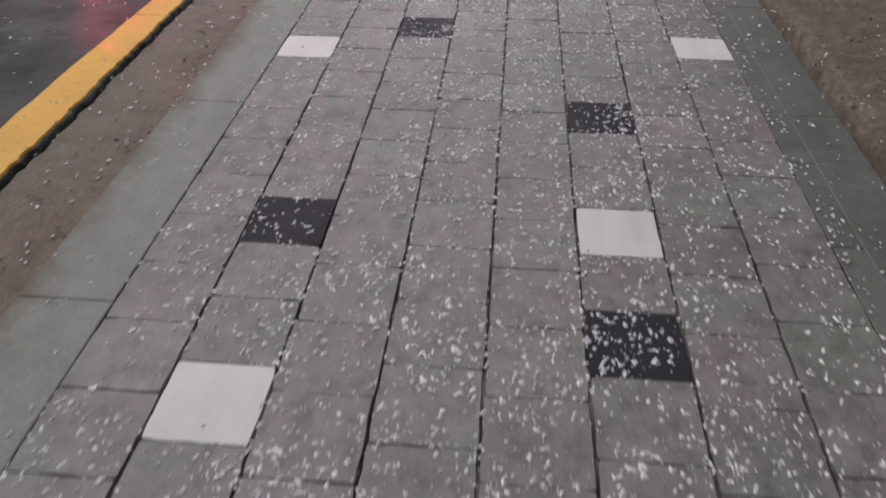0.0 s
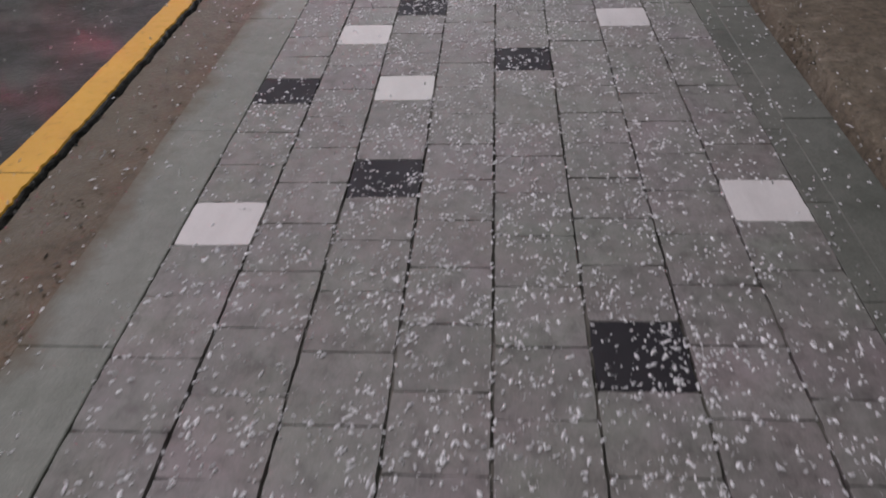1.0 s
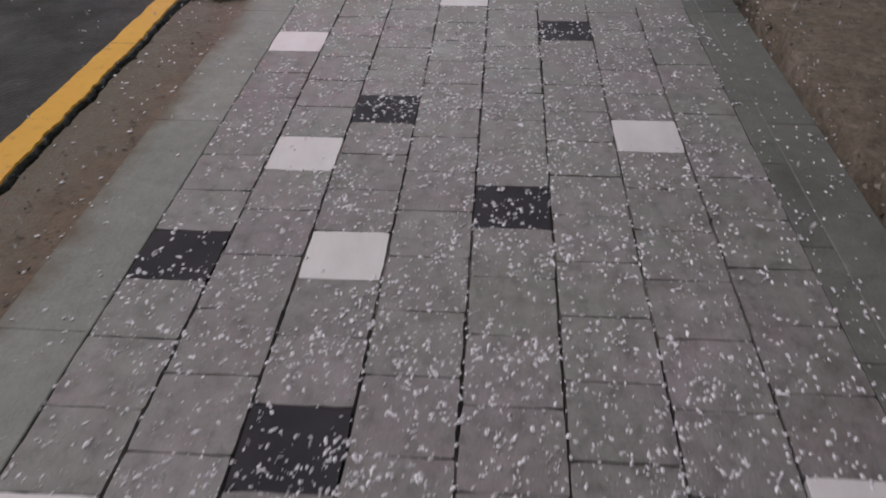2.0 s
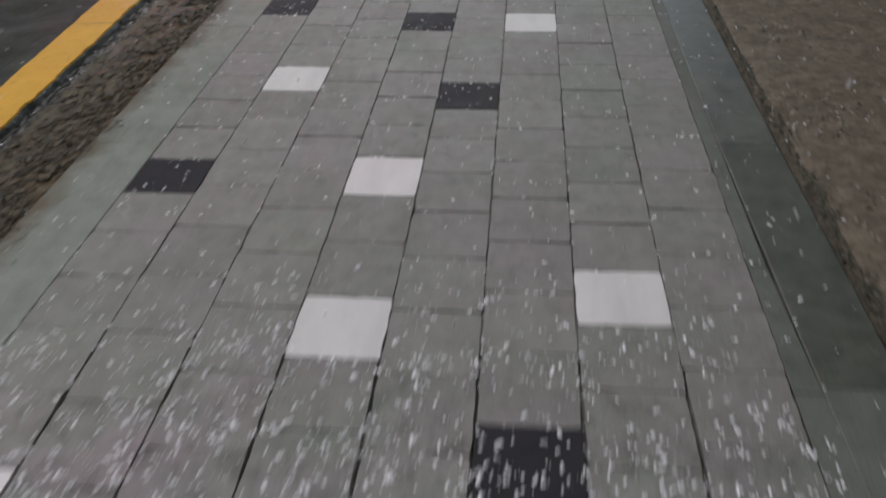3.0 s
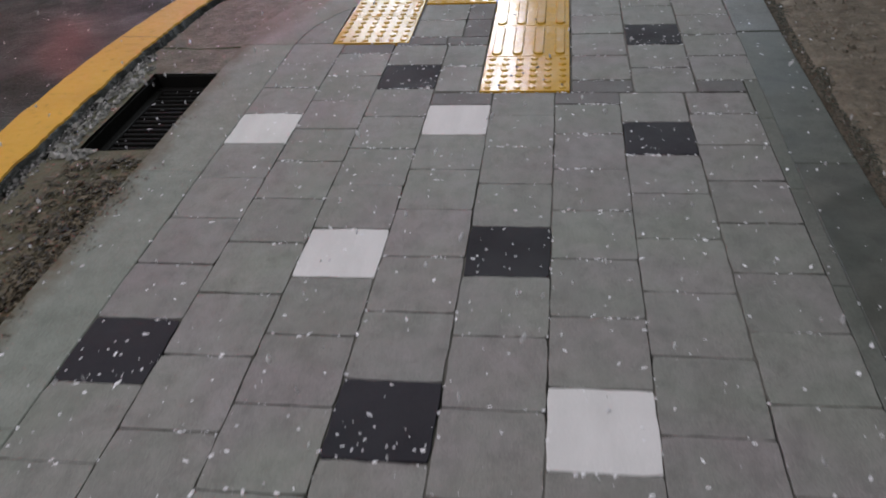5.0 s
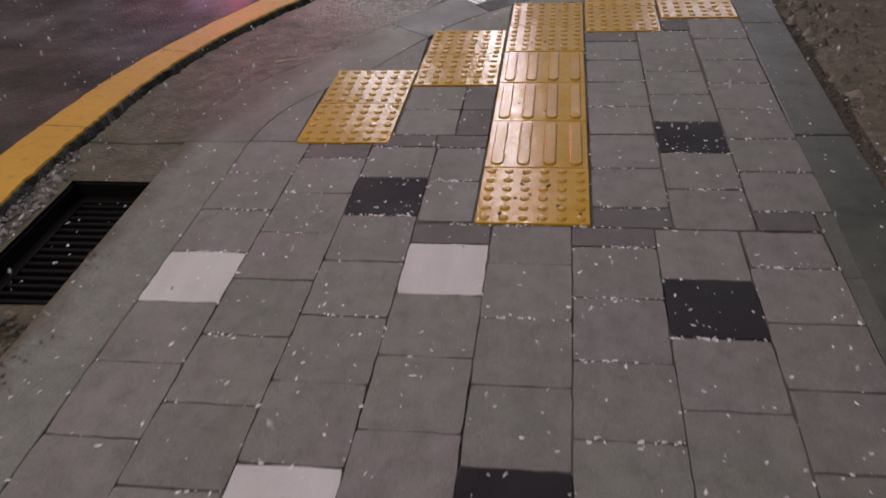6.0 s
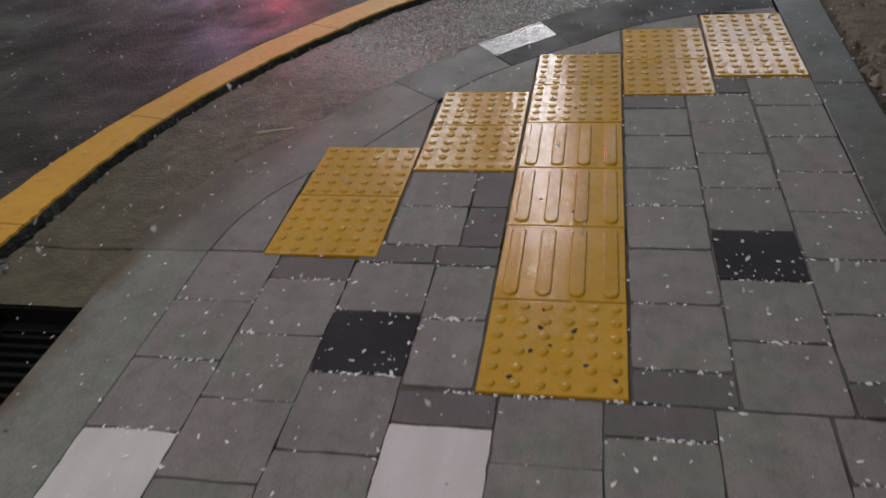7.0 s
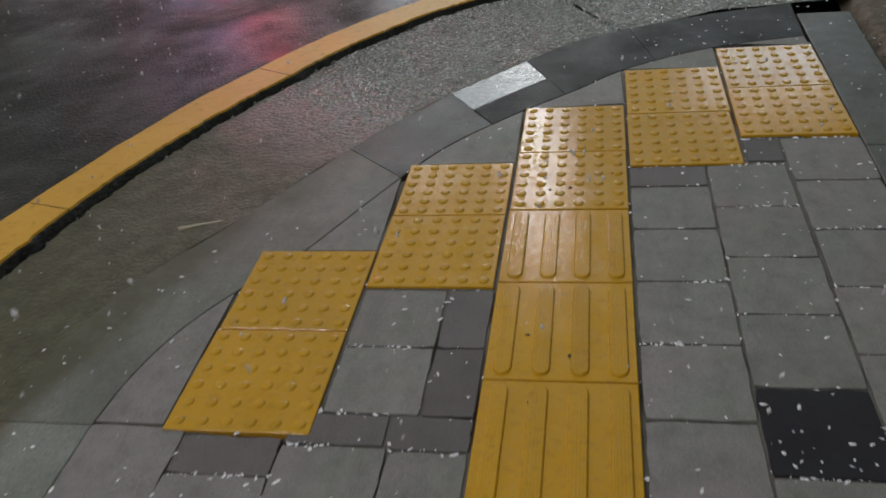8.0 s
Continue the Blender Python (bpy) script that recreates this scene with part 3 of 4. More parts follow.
for col, known in enumerate(JOINTS):
    ys = [known[0]]
    while ys[0] > -3.05:
        ys.insert(0, ys[0] - PITCH)
    for a, b in zip(known, known[1:]):
        n = max(1, round((b - a) / PITCH))
        ys += [a + (b - a) * i / n for i in range(1, n + 1)]
    x0, x1 = LEFT + WIDE * col, LEFT + WIDE * (col + 1)
    for a, b in zip(ys, ys[1:]):
        mat = M_SNOWY if b < 2.0 else M_GREY
        if any(c == col and abs(b - v) < 0.01 for c, v in WHITE):
            mat = M_WHITE
        elif any(c == col and abs(b - v) < 0.01 for c, v in DARK):
            mat = M_DARK
        elif b - a < 0.13:
            mat = M_CUT
        paver(x0, x1, a, b, mat, paving_a if b < 2.1 else paving_b, across=random.choice((-0.0008, 0.0, 0.0006) if b < 2.1 else (-0.0004, 0.0, 0.0006, 0.0014, 0.003)),
              along=random.choice((0.003, 0.004, 0.006) if b < 2.1 else (0.0, 0.001, 0.002)), bevel=0.0007 if b < 2.1 else 0.0012)
        joint_spots.append((x0, x1, b))

# small cut blocks round the tactile strip
for x0, x1, y0, y1, m in (
    (-0.492, -0.292, 5.82, 5.915, M_CUT), (-0.292, -0.10, 5.90, 5.98, M_CUT), (-0.10, 0.057, 5.895, 5.98, M_CUT),
    (-0.24, -0.047, 5.98, 6.17, M_GREY), (-0.24, -0.047, 6.17, 6.365, M_GREY), (-0.047, 0.057, 5.98, 6.17, M_CUT), (-0.047, 0.057, 6.17, 6.365, M_CUT),
    (-0.092, 0.108, 5.37, 5.462, M_CUT), (-0.092, 0.057, 5.474, 5.69, M_GREY), (-0.092, 0.057, 5.69, 5.895, M_GREY),
    (0.36, 0.557, 5.46, 5.558, M_CUT), (0.36, 0.557, 5.558, 5.775, M_GREY), (0.36, 0.557, 5.775, 5.99, M_GREY), (0.36, 0.557, 5.99, 6.195, M_GREY),
    (0.36, 0.557, 6.195, 6.40, M_GREY), (0.36, 0.557, 6.40, 6.605, M_GREY), (0.36, 0.557, 6.605, 6.80, M_GREY), (0.36, 0.557, 6.80, 6.90, M_CUT),
    (0.557, 0.757, 5.458, 5.66, M_GREY), (0.557, 0.757, 5.66, 5.872, M_GREY), (0.557, 0.757, 5.872, 6.08, M_DARK), (0.557, 0.757, 6.08, 6.29, M_GREY),
    (0.557, 0.757, 6.29, 6.49, M_GREY), (0.557, 0.757, 6.49, 6.70, M_GREY), (0.557, 0.757, 6.70, 6.905, M_GREY), (0.665, 0.762, 6.92, 7.045, M_CUT),
    (0.757, 0.955, 5.55, 5.76, M_GREY), (0.757, 0.957, 5.76, 5.965, M_GREY), (0.757, 0.957, 5.965, 6.175, M_GREY), (0.757, 0.957, 6.175, 6.385, M_GREY), (0.762, 0.960, 6.385, 6.60, M_GREY),
    (0.762, 0.965, 6.60, 6.82, M_GREY), (0.762, 0.970, 6.82, 7.045, M_GREY), (0.712, 0.905, 5.30, 5.455, M_GREY), (0.757, 0.905, 5.458, 5.55, M_CUT),
):
    paver(x0, x1, y0, y1, m, paving_b, tilt=0.7)
    joint_spots.append((x0, x1, y1))
for poly in (
    [(-0.688, 5.937), (-0.545, 5.937), (-0.545, 6.345), (-0.618, 6.228), (-0.668, 6.08)],
    [(-0.425, 6.52), (-0.247, 6.52), (-0.247, 6.87), (-0.298, 6.775)],
    [(-0.21, 6.94), (0.056, 6.945), (0.056, 7.262), (0.022, 7.228), (-0.155, 7.03)],
    [(0.072, 7.285), (0.36, 7.30), (0.36, 7.54), (0.212, 7.40)],
    [(0.38, 7.545), (0.66, 7.545), (0.66, 7.708), (0.40, 7.575)],
    [(0.668, 7.70), (0.966, 7.70), (0.966, 7.776), (0.668, 7.712)],
):
    # the side along the kerb follows its bow, a joint's width away
    near = [int(np.argmin(np.linalg.norm(kin - p, axis=1))) for p in poly]
    at_kerb = [np.linalg.norm(kin[i] - p) < 0.04 for i, p in zip(near, poly)]
    ring = []
    for i, p in enumerate(poly):
        j = (i + 1) % len(poly)
        if at_kerb[i] and at_kerb[j]:
            ring += [tuple(kin[int(v)] + (0.0030, -0.0030)) for v in np.linspace(near[i], near[j], 5)[:-1]]
        elif at_kerb[i]:
            ring.append(tuple(kin[near[i]] + (0.0030, -0.0030)))
        else:
            ring.append(p)
    prism("paver", ring, -0.001, 0.06, 0.0016, M_GREY, paving_b)

# paving behind the start of the walk
verts, faces = [], []
for col in range(8):
    yy = min(v for x0, _, v in joint_spots if abs(x0 - LEFT - WIDE * col) < 1e-6) - PITCH
    while yy > -9.0:
        yy -= PITCH
        vs, fs = prism_data(rect(LEFT + WIDE * col + 0.002, LEFT + WIDE * (col + 1) - 0.002, yy + 0.001, yy + PITCH - 0.001), 0.0, 0.06, 0.0028)
        faces += [tuple(i + len(verts) for i in f) for f in fs]
        verts += vs
mesh_ob("paver_rows", verts, faces, M_SNOWY, paving_a)["kind"] = "stuff"

# ---- tactile paving ----
tactile = thing("tactile_paving", "wet yellow tactile blocks with studs and bars in grey paving", "tactile paving")
T_TOP = 0.0035


def stud_mesh():
    """One low flat-topped dome."""
    verts, faces, n = [], [], 12
    for r, z in ((0.0132, -0.0005), (0.0116, 0.0020), (0.0084, 0.0033), (0.0040, 0.0039)):
        verts += [(r * math.cos(2 * math.pi * a / n), r * math.sin(2 * math.pi * a / n), z) for a in range(n)]
    for s in range(3):
        faces += [(s * n + a, s * n + (a + 1) % n, (s + 1) * n + (a + 1) % n, (s + 1) * n + a) for a in range(n)]
    faces.append(tuple(3 * n + a for a in range(n)))
    me = bpy.data.meshes.new("stud")
    me.from_pydata(verts, [], faces)
    me.polygons.foreach_set("use_smooth", [True] * len(me.polygons))
    me.materials.append(M_TACT)
    return me


def bar_mesh():
    """A raised bar with round ends, sloping flanks and four fine ribs on top."""
    def ring(w, l, z):
        pts = []
        for sgn in (1, -1):
            for a in range(7):
                t = math.pi * a / 6 + (0 if sgn > 0 else math.pi)
                pts.append((w * math.cos(t), sgn * (l - w) + w * math.sin(t), z))
        return pts
    levels = [ring(0.0185, 0.138, -0.0005), ring(0.0172, 0.1365, 0.0036), ring(0.0150, 0.134, 0.0050)]
    k = len(levels[0])
    faces = [(s * k + a, s * k + (a + 1) % k, (s + 1) * k + (a + 1) % k, (s + 1) * k + a) for s in range(2) for a in range(k)]
    faces.append(tuple(2 * k + a for a in range(k)))
    verts = sum(levels, [])
    for x in (-0.0095, -0.0032, 0.0032, 0.0095):
        m = len(verts)
        for y in (-0.120, 0.120):
            verts += [(x - 0.0020, y, 0.0049), (x - 0.0010, y * 0.992, 0.00518), (x + 0.0010, y * 0.992, 0.00518), (x + 0.0020, y, 0.0049)]
        faces += [(m + i, m + i + 1, m + 5 + i, m + 4 + i) for i in range(3)] + [(m + 3, m + 2, m + 1, m), (m + 4, m + 5, m + 6, m + 7)]
    me = bpy.data.meshes.new("bar")
    me.from_pydata(verts, [], faces)
    me.materials.append(M_TACT)
    return me


STUD, BAR = stud_mesh(), bar_mesh()


def tactile_block(x0, x1, y0, y1, bars):
    cx, cy, w, d = (x0 + x1) / 2, (y0 + y1) / 2, x1 - x0, y1 - y0
    block = prism("tactile_block", rect(-w / 2 + 0.001, w / 2 - 0.001, -d / 2 + 0.001, d / 2 - 0.001), 0.0, 0.06, 0.002, M_TACT, tactile)
    block.matrix_basis = pose(cx, cy, T_TOP + random.uniform(-0.0008, 0.0008), random.uniform(-0.2, 0.2), random.uniform(-0.2, 0.2), random.uniform(-0.15, 0.15))
    if bars:
        for i in range(4):
            b = new("bar", BAR)
            b.parent = block
            b.matrix_basis = pose(-0.1125 + 0.075 * i, 0, 0) @ Matrix.Diagonal((1, d / 0.3, 1, 1))
    else:
        for i in range(36):
            s = new("stud", STUD)
            s.parent = block
            s.matrix_basis = pose((-0.125 + 0.05 * (i % 6)) * w / 0.3, (-0.125 + 0.05 * (i // 6)) * d / 0.3, 0)


for spec in (
    (0.060, 0.355, 5.465, 5.765, False), (0.060, 0.355, 5.767, 6.078, True), (0.060, 0.355, 6.080, 6.388, True), (0.060, 0.355, 6.390, 6.688, True),
    (0.061, 0.356, 6.690, 6.988, False), (0.062, 0.358, 6.990, 7.280, False),
    (-0.540, -0.245, 5.920, 6.214, False), (-0.538, -0.245, 6.216, 6.512, False), (-0.240, 0.053, 6.370, 6.668, False), (-0.238, 0.054, 6.670, 6.935, False),
    (0.364, 0.656, 6.905, 7.213, False), (0.366, 0.660, 7.215, 7.540, False), (0.666, 0.968, 7.058, 7.370, False), (0.668, 0.970, 7.372, 7.695, False),
):
    tactile_block(*spec)

# ---- drain grate in the gutter ----
grate = thing("drain_grate", "black cast iron drain grate sunk in the gutter", "drain grate")
gx0, gx1, gy0, gy1 = GRATE
gz = GUTTER_Z - 0.055
# pit walls share the iron's black, which paints in the pit's shade
prism("pit_wall", rect(gx0, gx1, gy1 + 0.001, gy1 + 0.02), GUTTER_Z - 0.010, 0.2, 0.002, M_IRON, grate)
prism("pit_wall", rect(gx0 - 0.03, gx0 - 0.001, gy0, gy1), GUTTER_Z - 0.012, 0.2, 0.002, M_IRON, grate)
prism("pit_wall", rect(gx0, gx1, gy0 - 0.02, gy0 - 0.001), GUTTER_Z - 0.012, 0.2, 0.002, M_IRON, grate)
for x0, x1, y0, y1 in ((gx0, gx1, gy0, gy0 + 0.03), (gx0, gx1, gy1 - 0.03, gy1), (gx0, gx0 + 0.03, gy0 + 0.03, gy1 - 0.03), (gx1 - 0.03, gx1, gy0 + 0.03, gy1 - 0.03)):
    prism("frame_side", rect(x0, x1, y0, y1), gz, 0.05, 0.003, M_IRON, grate)
bar_y = gy0 + 0.045
while bar_y < gy1 - 0.045:
    prism("grate_bar", rect(gx0 + 0.03, gx1 - 0.03, bar_y, bar_y + 0.013), gz - 0.003, 0.04, 0.003, M_IRON, grate)
    bar_y += 0.0335
prism("crossbar", rect((gx0 + gx1) / 2 - 0.008, (gx0 + gx1) / 2 + 0.008, gy0 + 0.03, gy1 - 0.03), gz - 0.02, 0.02, 0.003, M_IRON, grate)


# ---- loose stuff ----
rng = np.random.default_rng(7)


def lumps(name, spots, size, flat, material, label, category, sides=6, stretch=(1.0, 1.6), seat=0.0, skew=1.0, drift=None):
    """Many small irregular low lumps, each a fan of faces, resting at the given spots."""
    verts, faces = [], []
    for x, y, z in spots:
        r = size[0] + (size[1] - size[0]) * rng.random() ** skew
        turn, long = (rng.uniform(0, 2 * math.pi) if drift is None else rng.normal(drift, 0.5)), rng.uniform(*stretch)
        base = len(verts)
        for a in range(sides):
            t = 2 * math.pi * a / sides
            u, v = r * long * math.cos(t) * rng.uniform(0.5, 1.25), r * math.sin(t) * rng.uniform(0.5, 1.25)
            verts.append((x + u * math.cos(turn) - v * math.sin(turn), y + u * math.sin(turn) + v * math.cos(turn), z - seat * r))
        verts.append((x + 0.2 * r * rng.uniform(-1, 1), y + 0.2 * r * rng.uniform(-1, 1), z + flat * r * rng.uniform(0.7, 1.2)))
        faces += [(base + a, base + (a + 1) % sides, base + sides) for a in range(sides)]
        faces.append(tuple(base + a for a in range(sides - 1, -1, -1)))
    ob = mesh_ob(name, verts, faces, material)
    return tagged(ob, label, category, kind="stuff")


def crumbs(n, y0, y1, rise=-0.008):
    """Spots along the broken asphalt edge."""
    out_spots = []
    for _ in range(n):
        k = rng.integers(0, len(foot))
        while not y0 < foot[k][1] < y1:
            k = rng.integers(0, len(foot))
        s = rng.uniform(-0.1, 1.5)
        x, y = lip[k] + (foot[k] - lip[k]) * s
        out_spots.append((x, y, GUTTER_Z + (0.001 if s > 1 else rise)))
    return out_spots


lumps("asphalt_crumbs", crumbs(2200, 2.2, 5.9) + crumbs(50, -3.2, 2.2, -0.03) + crumbs(140, 5.9, 8.4, -0.03), (0.003, 0.0095), 0.9, M_GRAVEL, "dark and pale asphalt crumbs along the broken road edge", "gravel", 5, (1, 1.5), 0.2)

spots = [(-1.195 - abs(rng.normal(0, 0.035)), rng.uniform(5.06, 5.78), GUTTER_Z + rng.uniform(-0.002, 0.004)) for _ in range(240)]
spots += [(rng.normal(-1.17, 0.030), 5.09 - abs(rng.normal(0, 0.030)), GUTTER_Z + rng.uniform(0.0, 0.004)) for _ in range(90)]
lumps("broken_concrete", spots, (0.004, 0.017), 0.55, bits("broken_concrete", (0.02, 0.02, 0.018), (0.34, 0.33, 0.30), 0.3), "broken wet concrete crumbs beside the drain grate", "rubble", 6, (1, 1.7), 0.3, 1.6)

# washed-out wet stones in the coarse gutter slabs round the corner
spots = []
while len(spots) < 8500:
    p, q = slab_sides[rng.integers(0, len(slab_sides))]
    s = rng.uniform(0.01, 0.97)
    x, y = p + (q - p) * s
    if x < 1.6 and 0.6 * x + 0.8 * y > rng.normal(5.62, 0.22) and wobble(x, y, 22.0, 41.0) > rng.normal(-0.25, 0.2):
        up = 0.0182 * min(1.0, max(0.0, (q[1] - 5.95) / 0.6))
        spots.append((x, y, gutter_height(x, y, s, up)))
# the pale end of the stones' colour stands in for lamp glints
lumps("gutter_aggregate", spots, (0.0035, 0.0115), 0.20, bits("wet_aggregate", (0.016, 0.017, 0.015), (0.50, 0.51, 0.50), 0.16), "coarse wet stones showing in the worn gutter concrete", "gravel", 6, (1, 1.5), 0.35, 1.4)

# dead leaves drifted along the kerb
verts, faces = [], []
for _ in range(9000):
    y = rng.uniform(2.1, 5.02) if rng.random() < 0.965 else rng.uniform(-3.2, 2.1)
    x = -0.915 - abs(rng.normal(0, 0.13))
    if x < -1.19:
        x = rng.uniform(-1.18, -0.93)
    if wobble(x, y, 7.0, 4.0) < -0.22 * rng.uniform(0, 2):
        continue
    l, w, t = rng.uniform(0.003, 0.014), rng.uniform(0.0015, 0.006), rng.uniform(0, 2 * math.pi)
    z, lift = GUTTER_Z + rng.uniform(0.002, 0.009), rng.uniform(-0.003, 0.006)
    base = len(verts)
    for u, v, h in ((-l, 0, 0), (-0.3 * l, w, lift), (0.5 * l, 0.8 * w, lift), (l, 0, 0.002), (0.5 * l, -0.8 * w, lift), (-0.3 * l, -w, lift)):
        verts.append((x + u * math.cos(t) - v * math.sin(t), y + u * math.sin(t) + v * math.cos(t), z + h))
    faces += [(base, base + 1, base + 2, base + 3), (base, base + 3, base + 4, base + 5)]
for _ in range(900):
    x, y = -0.902 + rng.exponential(0.022), rng.uniform(2.1, 5.3)
    if x > -0.80 or wobble(x, y, 4.0, 21.0) < -0.05:
        continue
    l, w, t = rng.uniform(0.002, 0.008), rng.uniform(0.001, 0.004), rng.uniform(0, 2 * math.pi)
    base = len(verts)
    for u, v in ((-l, 0), (0, w), (l, 0), (0, -w)):
        verts.append((x + u * math.cos(t) - v * math.sin(t), y + u * math.sin(t) + v * math.cos(t), 0.0012 + 0.002 * rng.random()))
    faces.append((base, base + 1, base + 2, base + 3))
for _ in range(330):
    x, y, t, l = rng.uniform(-1.17, -0.93), rng.uniform(2.1, 5.06), rng.uniform(0, 6.28), rng.uniform(0.010, 0.028)
    base = len(verts)
    for a in range(8):
        u = 2 * math.pi * a / 8
        r = l * (0.55 + 0.45 * abs(math.cos(u))) * rng.uniform(0.75, 1.1)
        verts.append((x + r * math.cos(u + t), y + r * math.sin(u + t) * 0.8, GUTTER_Z + 0.004 + 0.006 * rng.random()))
    verts.append((x, y, GUTTER_Z + 0.009))
    faces += [(base + a, base + (a + 1) % 8, base + 8) for a in range(8)]
tagged(mesh_ob("leaf_litter", verts, faces, M_LEAF), "brown rotting leaves drifted in the gutter", "leaves", kind="stuff")

# a stalk lying in the gutter by the corner
prism("straw_stalk", [(-0.8184, 6.6299), (-0.6994, 6.6639), (-0.7006, 6.6681), (-0.8196, 6.6341)], GUTTER_Z + 0.016, 0.012, 0.001, bits("dry_straw", (0.62, 0.56, 0.42), (0.70, 0.63, 0.48)))
tagged(bpy.data.objects["straw_stalk"], "pale dry straw stalk lying in the gutter", "straw")

spots = []
for _ in range(1700):
    y = rng.uniform(2.0, 8.0) if rng.random() < 0.8 else rng.uniform(-3, 2)
    d = abs(rng.normal(0.05, 0.28)) + 0.02
    spots.append((float(np.interp(y, *zip(*R_OUT))) + d, y, -0.012 + 0.022 * min(d / 0.1, 1) + 0.02 * d))
lumps("verge_pebbles", spots, (0.003, 0.012), 0.7, M_STONE, "small pebbles and clods on the soil verge", "pebbles", 6, (1, 1.5), 0.3)
# a fuzzy dark greenish band along the kerb's outer edge
spots = []
for _ in range(5500):
    y = rng.uniform(2.1, 7.2)
    d = rng.normal(0.016, 0.013) + 0.05 * max(0.0, wobble(0.0, y, 2.2, 8.0)) * rng.random() + 0.03 * rng.random()
    spots.append((float(np.interp(y, *zip(*R_OUT))) + d, y, -0.004 + 0.012 * min(max(d, 0) / 0.06, 1)))
lumps("verge_moss", spots, (0.0012, 0.0050), 0.35, bits("dark_green_lump", (0.018, 0.020, 0.010), (0.070, 0.066, 0.042), 0.6), "tiny dark greenish lumps along the kerb edge", "moss", 6, (1, 1.8), 0.2)
spots = [(1.15 + abs(rng.normal(0, 0.16)), rng.uniform(6.2, 7.4), 0.008) for _ in range(60)]
lumps("verge_rubble", spots, (0.012, 0.034), 0.8, M_STONE, "broken stones on the soil verge near the corner", "rubble", 7, (1, 1.4), 0.3)


spots = [(rng.uniform(0.08, 0.34), rng.uniform(5.48, 5.75), T_TOP + 0.003) for _ in range(9)] + [(rng.uniform(0.08, 0.34), rng.uniform(5.8, 7.2), T_TOP + 0.002) for _ in range(7)]
lumps("grime_spots", spots, (0.004, 0.009), 0.25, bits("black_grime", (0.012, 0.011, 0.009), (0.04, 0.035, 0.025), 0.5), "black grime spots stuck on the yellow tactile blocks", "grime", 7, (1, 1.4), 0.3)

# ---- snow ----
def level(x, y):
    """The height of the surface at a spot."""
    if GRATE[0] < x < GRATE[1] and GRATE[2] < y < GRATE[3]:
        return gz - 0.003
    if x < -0.905 and y < 6.0 or y > 7.2 + 0.9 * x and x < 0.4:
        return GUTTER_Z + 0.002
    if x > float(np.interp(y, *zip(*R_OUT))):
        return 0.012
    return 0.0008


def thin(y):
    """Whether the thick snow has given out at this place along the path."""
    return y > rng.normal(2.12, 0.16)


def on_white(x, y):
    col = math.floor((x - LEFT) / WIDE)
    return any(c == col and v - 0.2 < y < v for c, v in WHITE)


spots = []
for _ in range(DENSE):
    x, y = rng.normal(0.08, 0.62), rng.uniform(-3.1, 2.6)
    if thin(y):
        continue
    if wobble(x, y, 5.0, 31.0) + 0.8 * wobble(x, y, 17.0, 32.0) < rng.normal(-0.05, 0.35) or on_white(x, y) and rng.random() < 0.93:
        continue
    if -1.7 < x < 1.6 and (-0.69 < x < 0.95 or rng.random() < (0.10 if -0.905 < x < 0 else 0.35)):
        spots.append((x, y, level(x, y)))
        while rng.random() < 0.32:
            u, v = x + rng.normal(0, 0.003), y + rng.normal(0, 0.003)
            spots.append((u, v, level(u, v)))
for _ in range(1500):
    cx, cy, wide = rng.normal(0.08, 0.6), rng.uniform(-3.1, 2.6), rng.uniform(0.003, 0.014)
    if thin(cy) or on_white(cx, cy) or not -0.69 < cx < 0.95 and rng.random() < 0.75:
        continue
    for _ in range(rng.integers(2, 7)):
        x, y = cx + rng.normal(0, wide), cy + rng.normal(0, 1.3 * wide)
        if -1.7 < x < 1.6:
            spots.append((x, y, level(x, y)))
for x0, x1, yj in joint_spots:
    if yj < 2.2:
        for _ in range(rng.integers(0, 5)):
            spots.append((rng.uniform(x0, x1), yj + rng.normal(0, 0.004), 0.0))
        for _ in range(rng.integers(0, 4)):
            spots.append((x0 + rng.normal(0, 0.003), yj - rng.uniform(0, 0.2), 0.0))
lumps("settled_snowflakes", spots, (0.0010, 0.0052), 0.85, M_SNOW, "wet snowflakes freshly settled on grey paving", "snow", 6, (1, 2.4), 0.0, 1.9, 1.2)
spots = []
for _ in range(SPARSE):
    x, y = rng.uniform(-1.5, 1.6), rng.uniform(2.3, 8.2)
    if x > -1.25 + max(0, (y - 6.3) * 0.75):
        spots.append((x, y, level(x, y)))
for _ in range(1100):
    x, y = rng.uniform(-2.9, -1.4), rng.uniform(-2.5, 9.0)
    spots.append((x, y, ROAD_Z + 0.003))
for x0, x1, yj in joint_spots:
    if yj >= 2.2:
        for _ in range(rng.integers(0, 3) if rng.random() < 0.7 else rng.integers(3, 10)):
            spots.append((rng.uniform(x0, x1), yj + rng.normal(0, 0.005), 0.0))
        for _ in range(rng.integers(0, 3)):
            spots.append((x0 + rng.normal(0, 0.003), yj - rng.uniform(0, 0.2), 0.0))
for x0, x1, yj in joint_spots:
    if yj >= 2.2 and rng.random() < (0.22 if yj < 4.9 else 0.6):
        at, wide = rng.uniform(x0 + 0.03, x1 - 0.03), (0.018 if yj < 4.9 else 0.05)
        for _ in range(rng.integers(3, 10) if yj < 4.9 else rng.integers(8, 30)):
            x = at + rng.normal(0, wide)
            if x0 < x < x1:
                spots.append((x, yj + rng.normal(0, 0.003), 0.0))
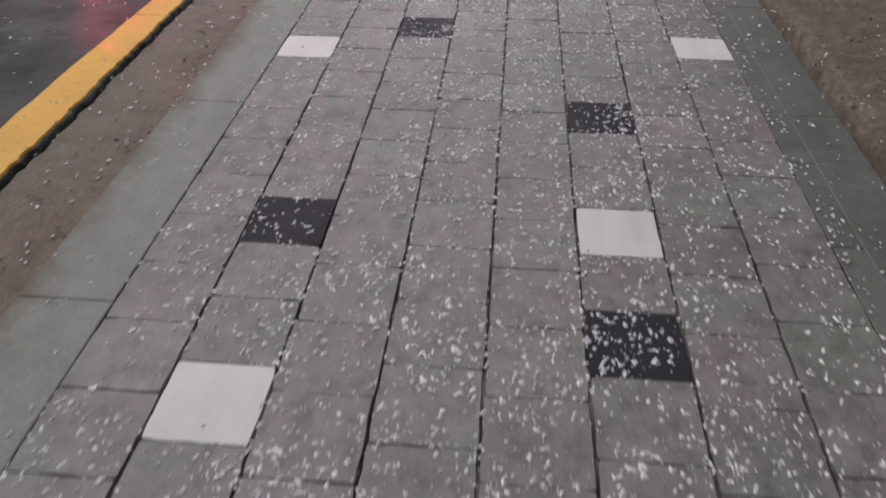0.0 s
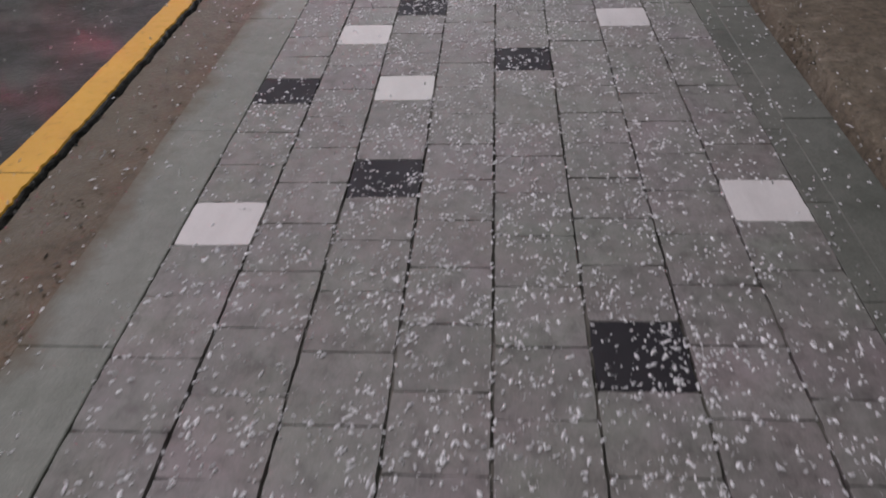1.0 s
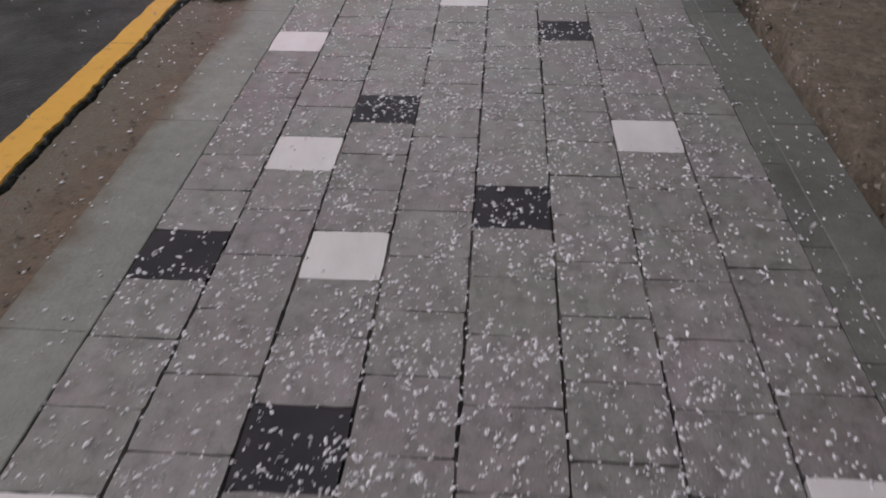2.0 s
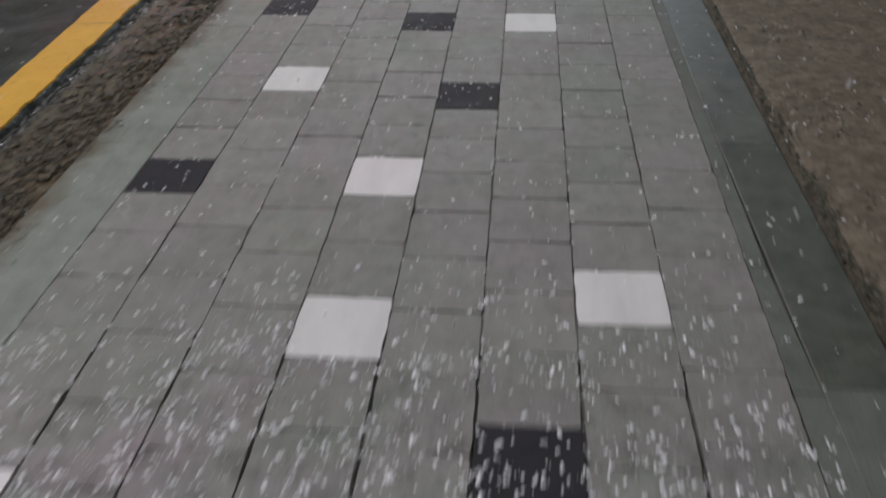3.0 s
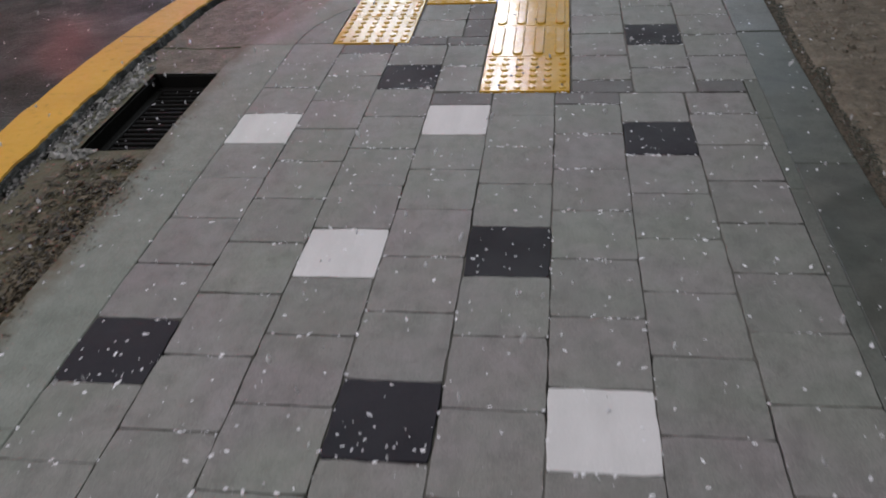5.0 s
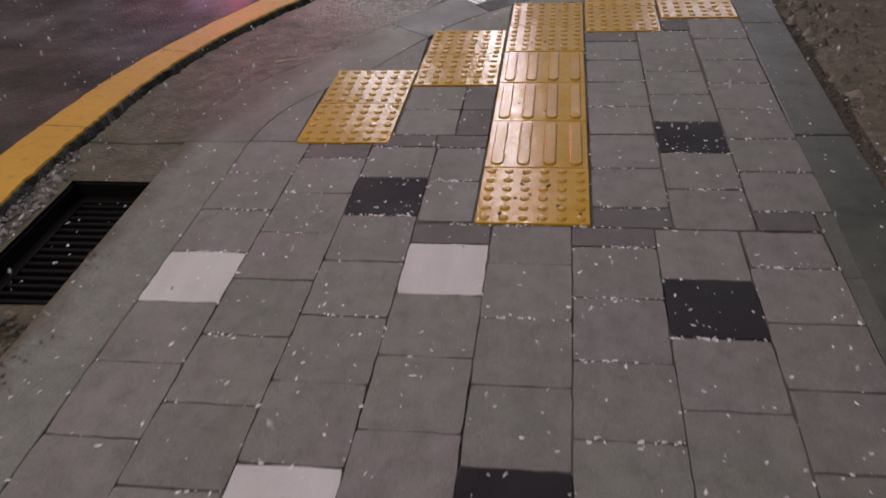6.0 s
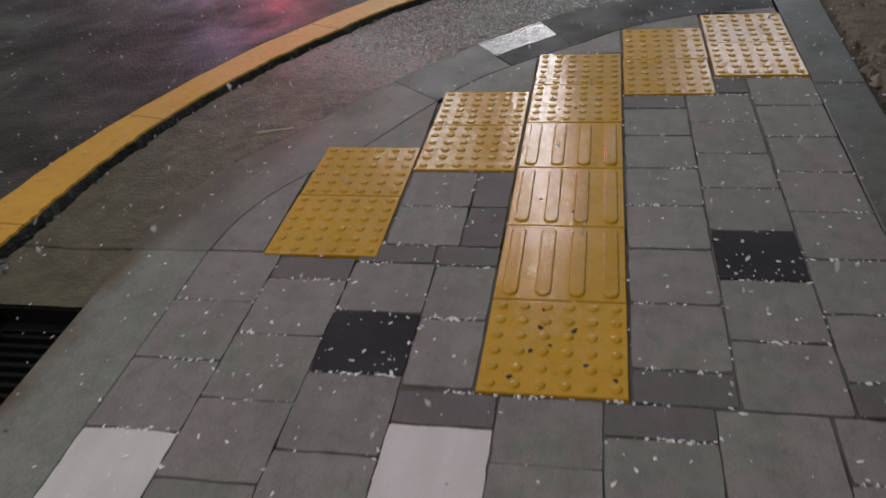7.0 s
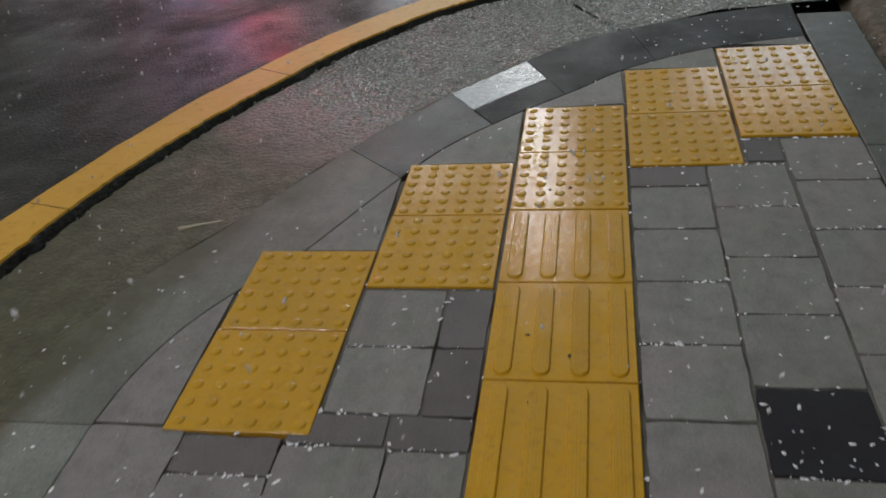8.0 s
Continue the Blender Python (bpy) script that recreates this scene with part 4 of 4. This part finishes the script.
for x, y in [(LEFT + WIDE * (c + 0.5), v - 0.1) for c, v in DARK if v > 2.2] + [(0.657, 5.976)]:
    for _ in range(rng.integers(8, 26)):
        spots.append((x + rng.uniform(-0.09, 0.09), y + rng.choice((rng.uniform(-0.09, 0.09), rng.normal(-0.07, 0.015))), 0.0008))
lumps("settled_snowflakes", spots, (0.0010, 0.0046), 0.35, M_SNOW, "few melting snowflakes caught in paving joints", "snow", 6, (1, 2.4), 0.0, 1.5)

verts, faces = [], []
for _ in range(FALLING):
    x, y, z = rng.uniform(-1.6, 1.7), rng.uniform(-2.6, 8.6), rng.uniform(0.05, 0.62)
    r, lean = (rng.uniform(0.0014, 0.003) if rng.random() < 0.9 else rng.uniform(0.0025, 0.004)), rng.normal(0, 0.6)
    base = len(verts)
    for a in range(6):
        t = math.pi * a / 3
        verts.append((x + r * math.cos(t), y + r * math.sin(t), z + 0.3 * r * math.sin(2 * t)))
    verts += [(x + lean * r, y, z + 2.2 * r), (x - lean * r, y, z - 2.2 * r)]
    for a in range(6):
        faces += [(base + a, base + (a + 1) % 6, base + 6), (base + (a + 1) % 6, base + a, base + 7)]
tagged(mesh_ob("falling_snow", verts, faces, M_SNOW), "sparse white snowflakes falling over the pavement", "snow", kind="stuff")

# loose wet clumps of flakes, seen through in part
verts, faces = [], []
for _ in range(110):
    x, y, z = rng.uniform(-1.3, 1.4), rng.uniform(-2.4, 8.0), rng.uniform(0.08, 0.5)
    r, lean = rng.uniform(0.002, 0.0042), rng.normal(0, 0.35)
    rings = 5
    base = len(verts)
    for k in range(rings):
        f = math.sin(math.pi * (k + 0.5) / rings) * rng.uniform(0.9, 1.1)
        h = (k - 2) * 1.2 * r
        for a in range(7):
            t = 2 * math.pi * a / 7
            q = r * f * rng.uniform(0.75, 1.15)
            verts.append((x + q * math.cos(t) + lean * h, y + q * math.sin(t), z + h))
    for k in range(rings - 1):
        faces += [(base + 7 * k + a, base + 7 * k + (a + 1) % 7, base + 7 * k + 7 + (a + 1) % 7, base + 7 * k + 7 + a) for a in range(7)]
    faces += [tuple(base + 6 - a for a in range(7)), tuple(base + 28 + a for a in range(7))]
M_CLUMP = snow_white()
M_CLUMP.name = "loose_snow_clump"
M_CLUMP.node_tree.nodes["Principled BSDF"].inputs["Alpha"].default_value = 0.32
tagged(mesh_ob("falling_clumps", verts, faces, M_CLUMP, smooth=True), "loose soft clumps of wet snow falling", "snow", kind="stuff")
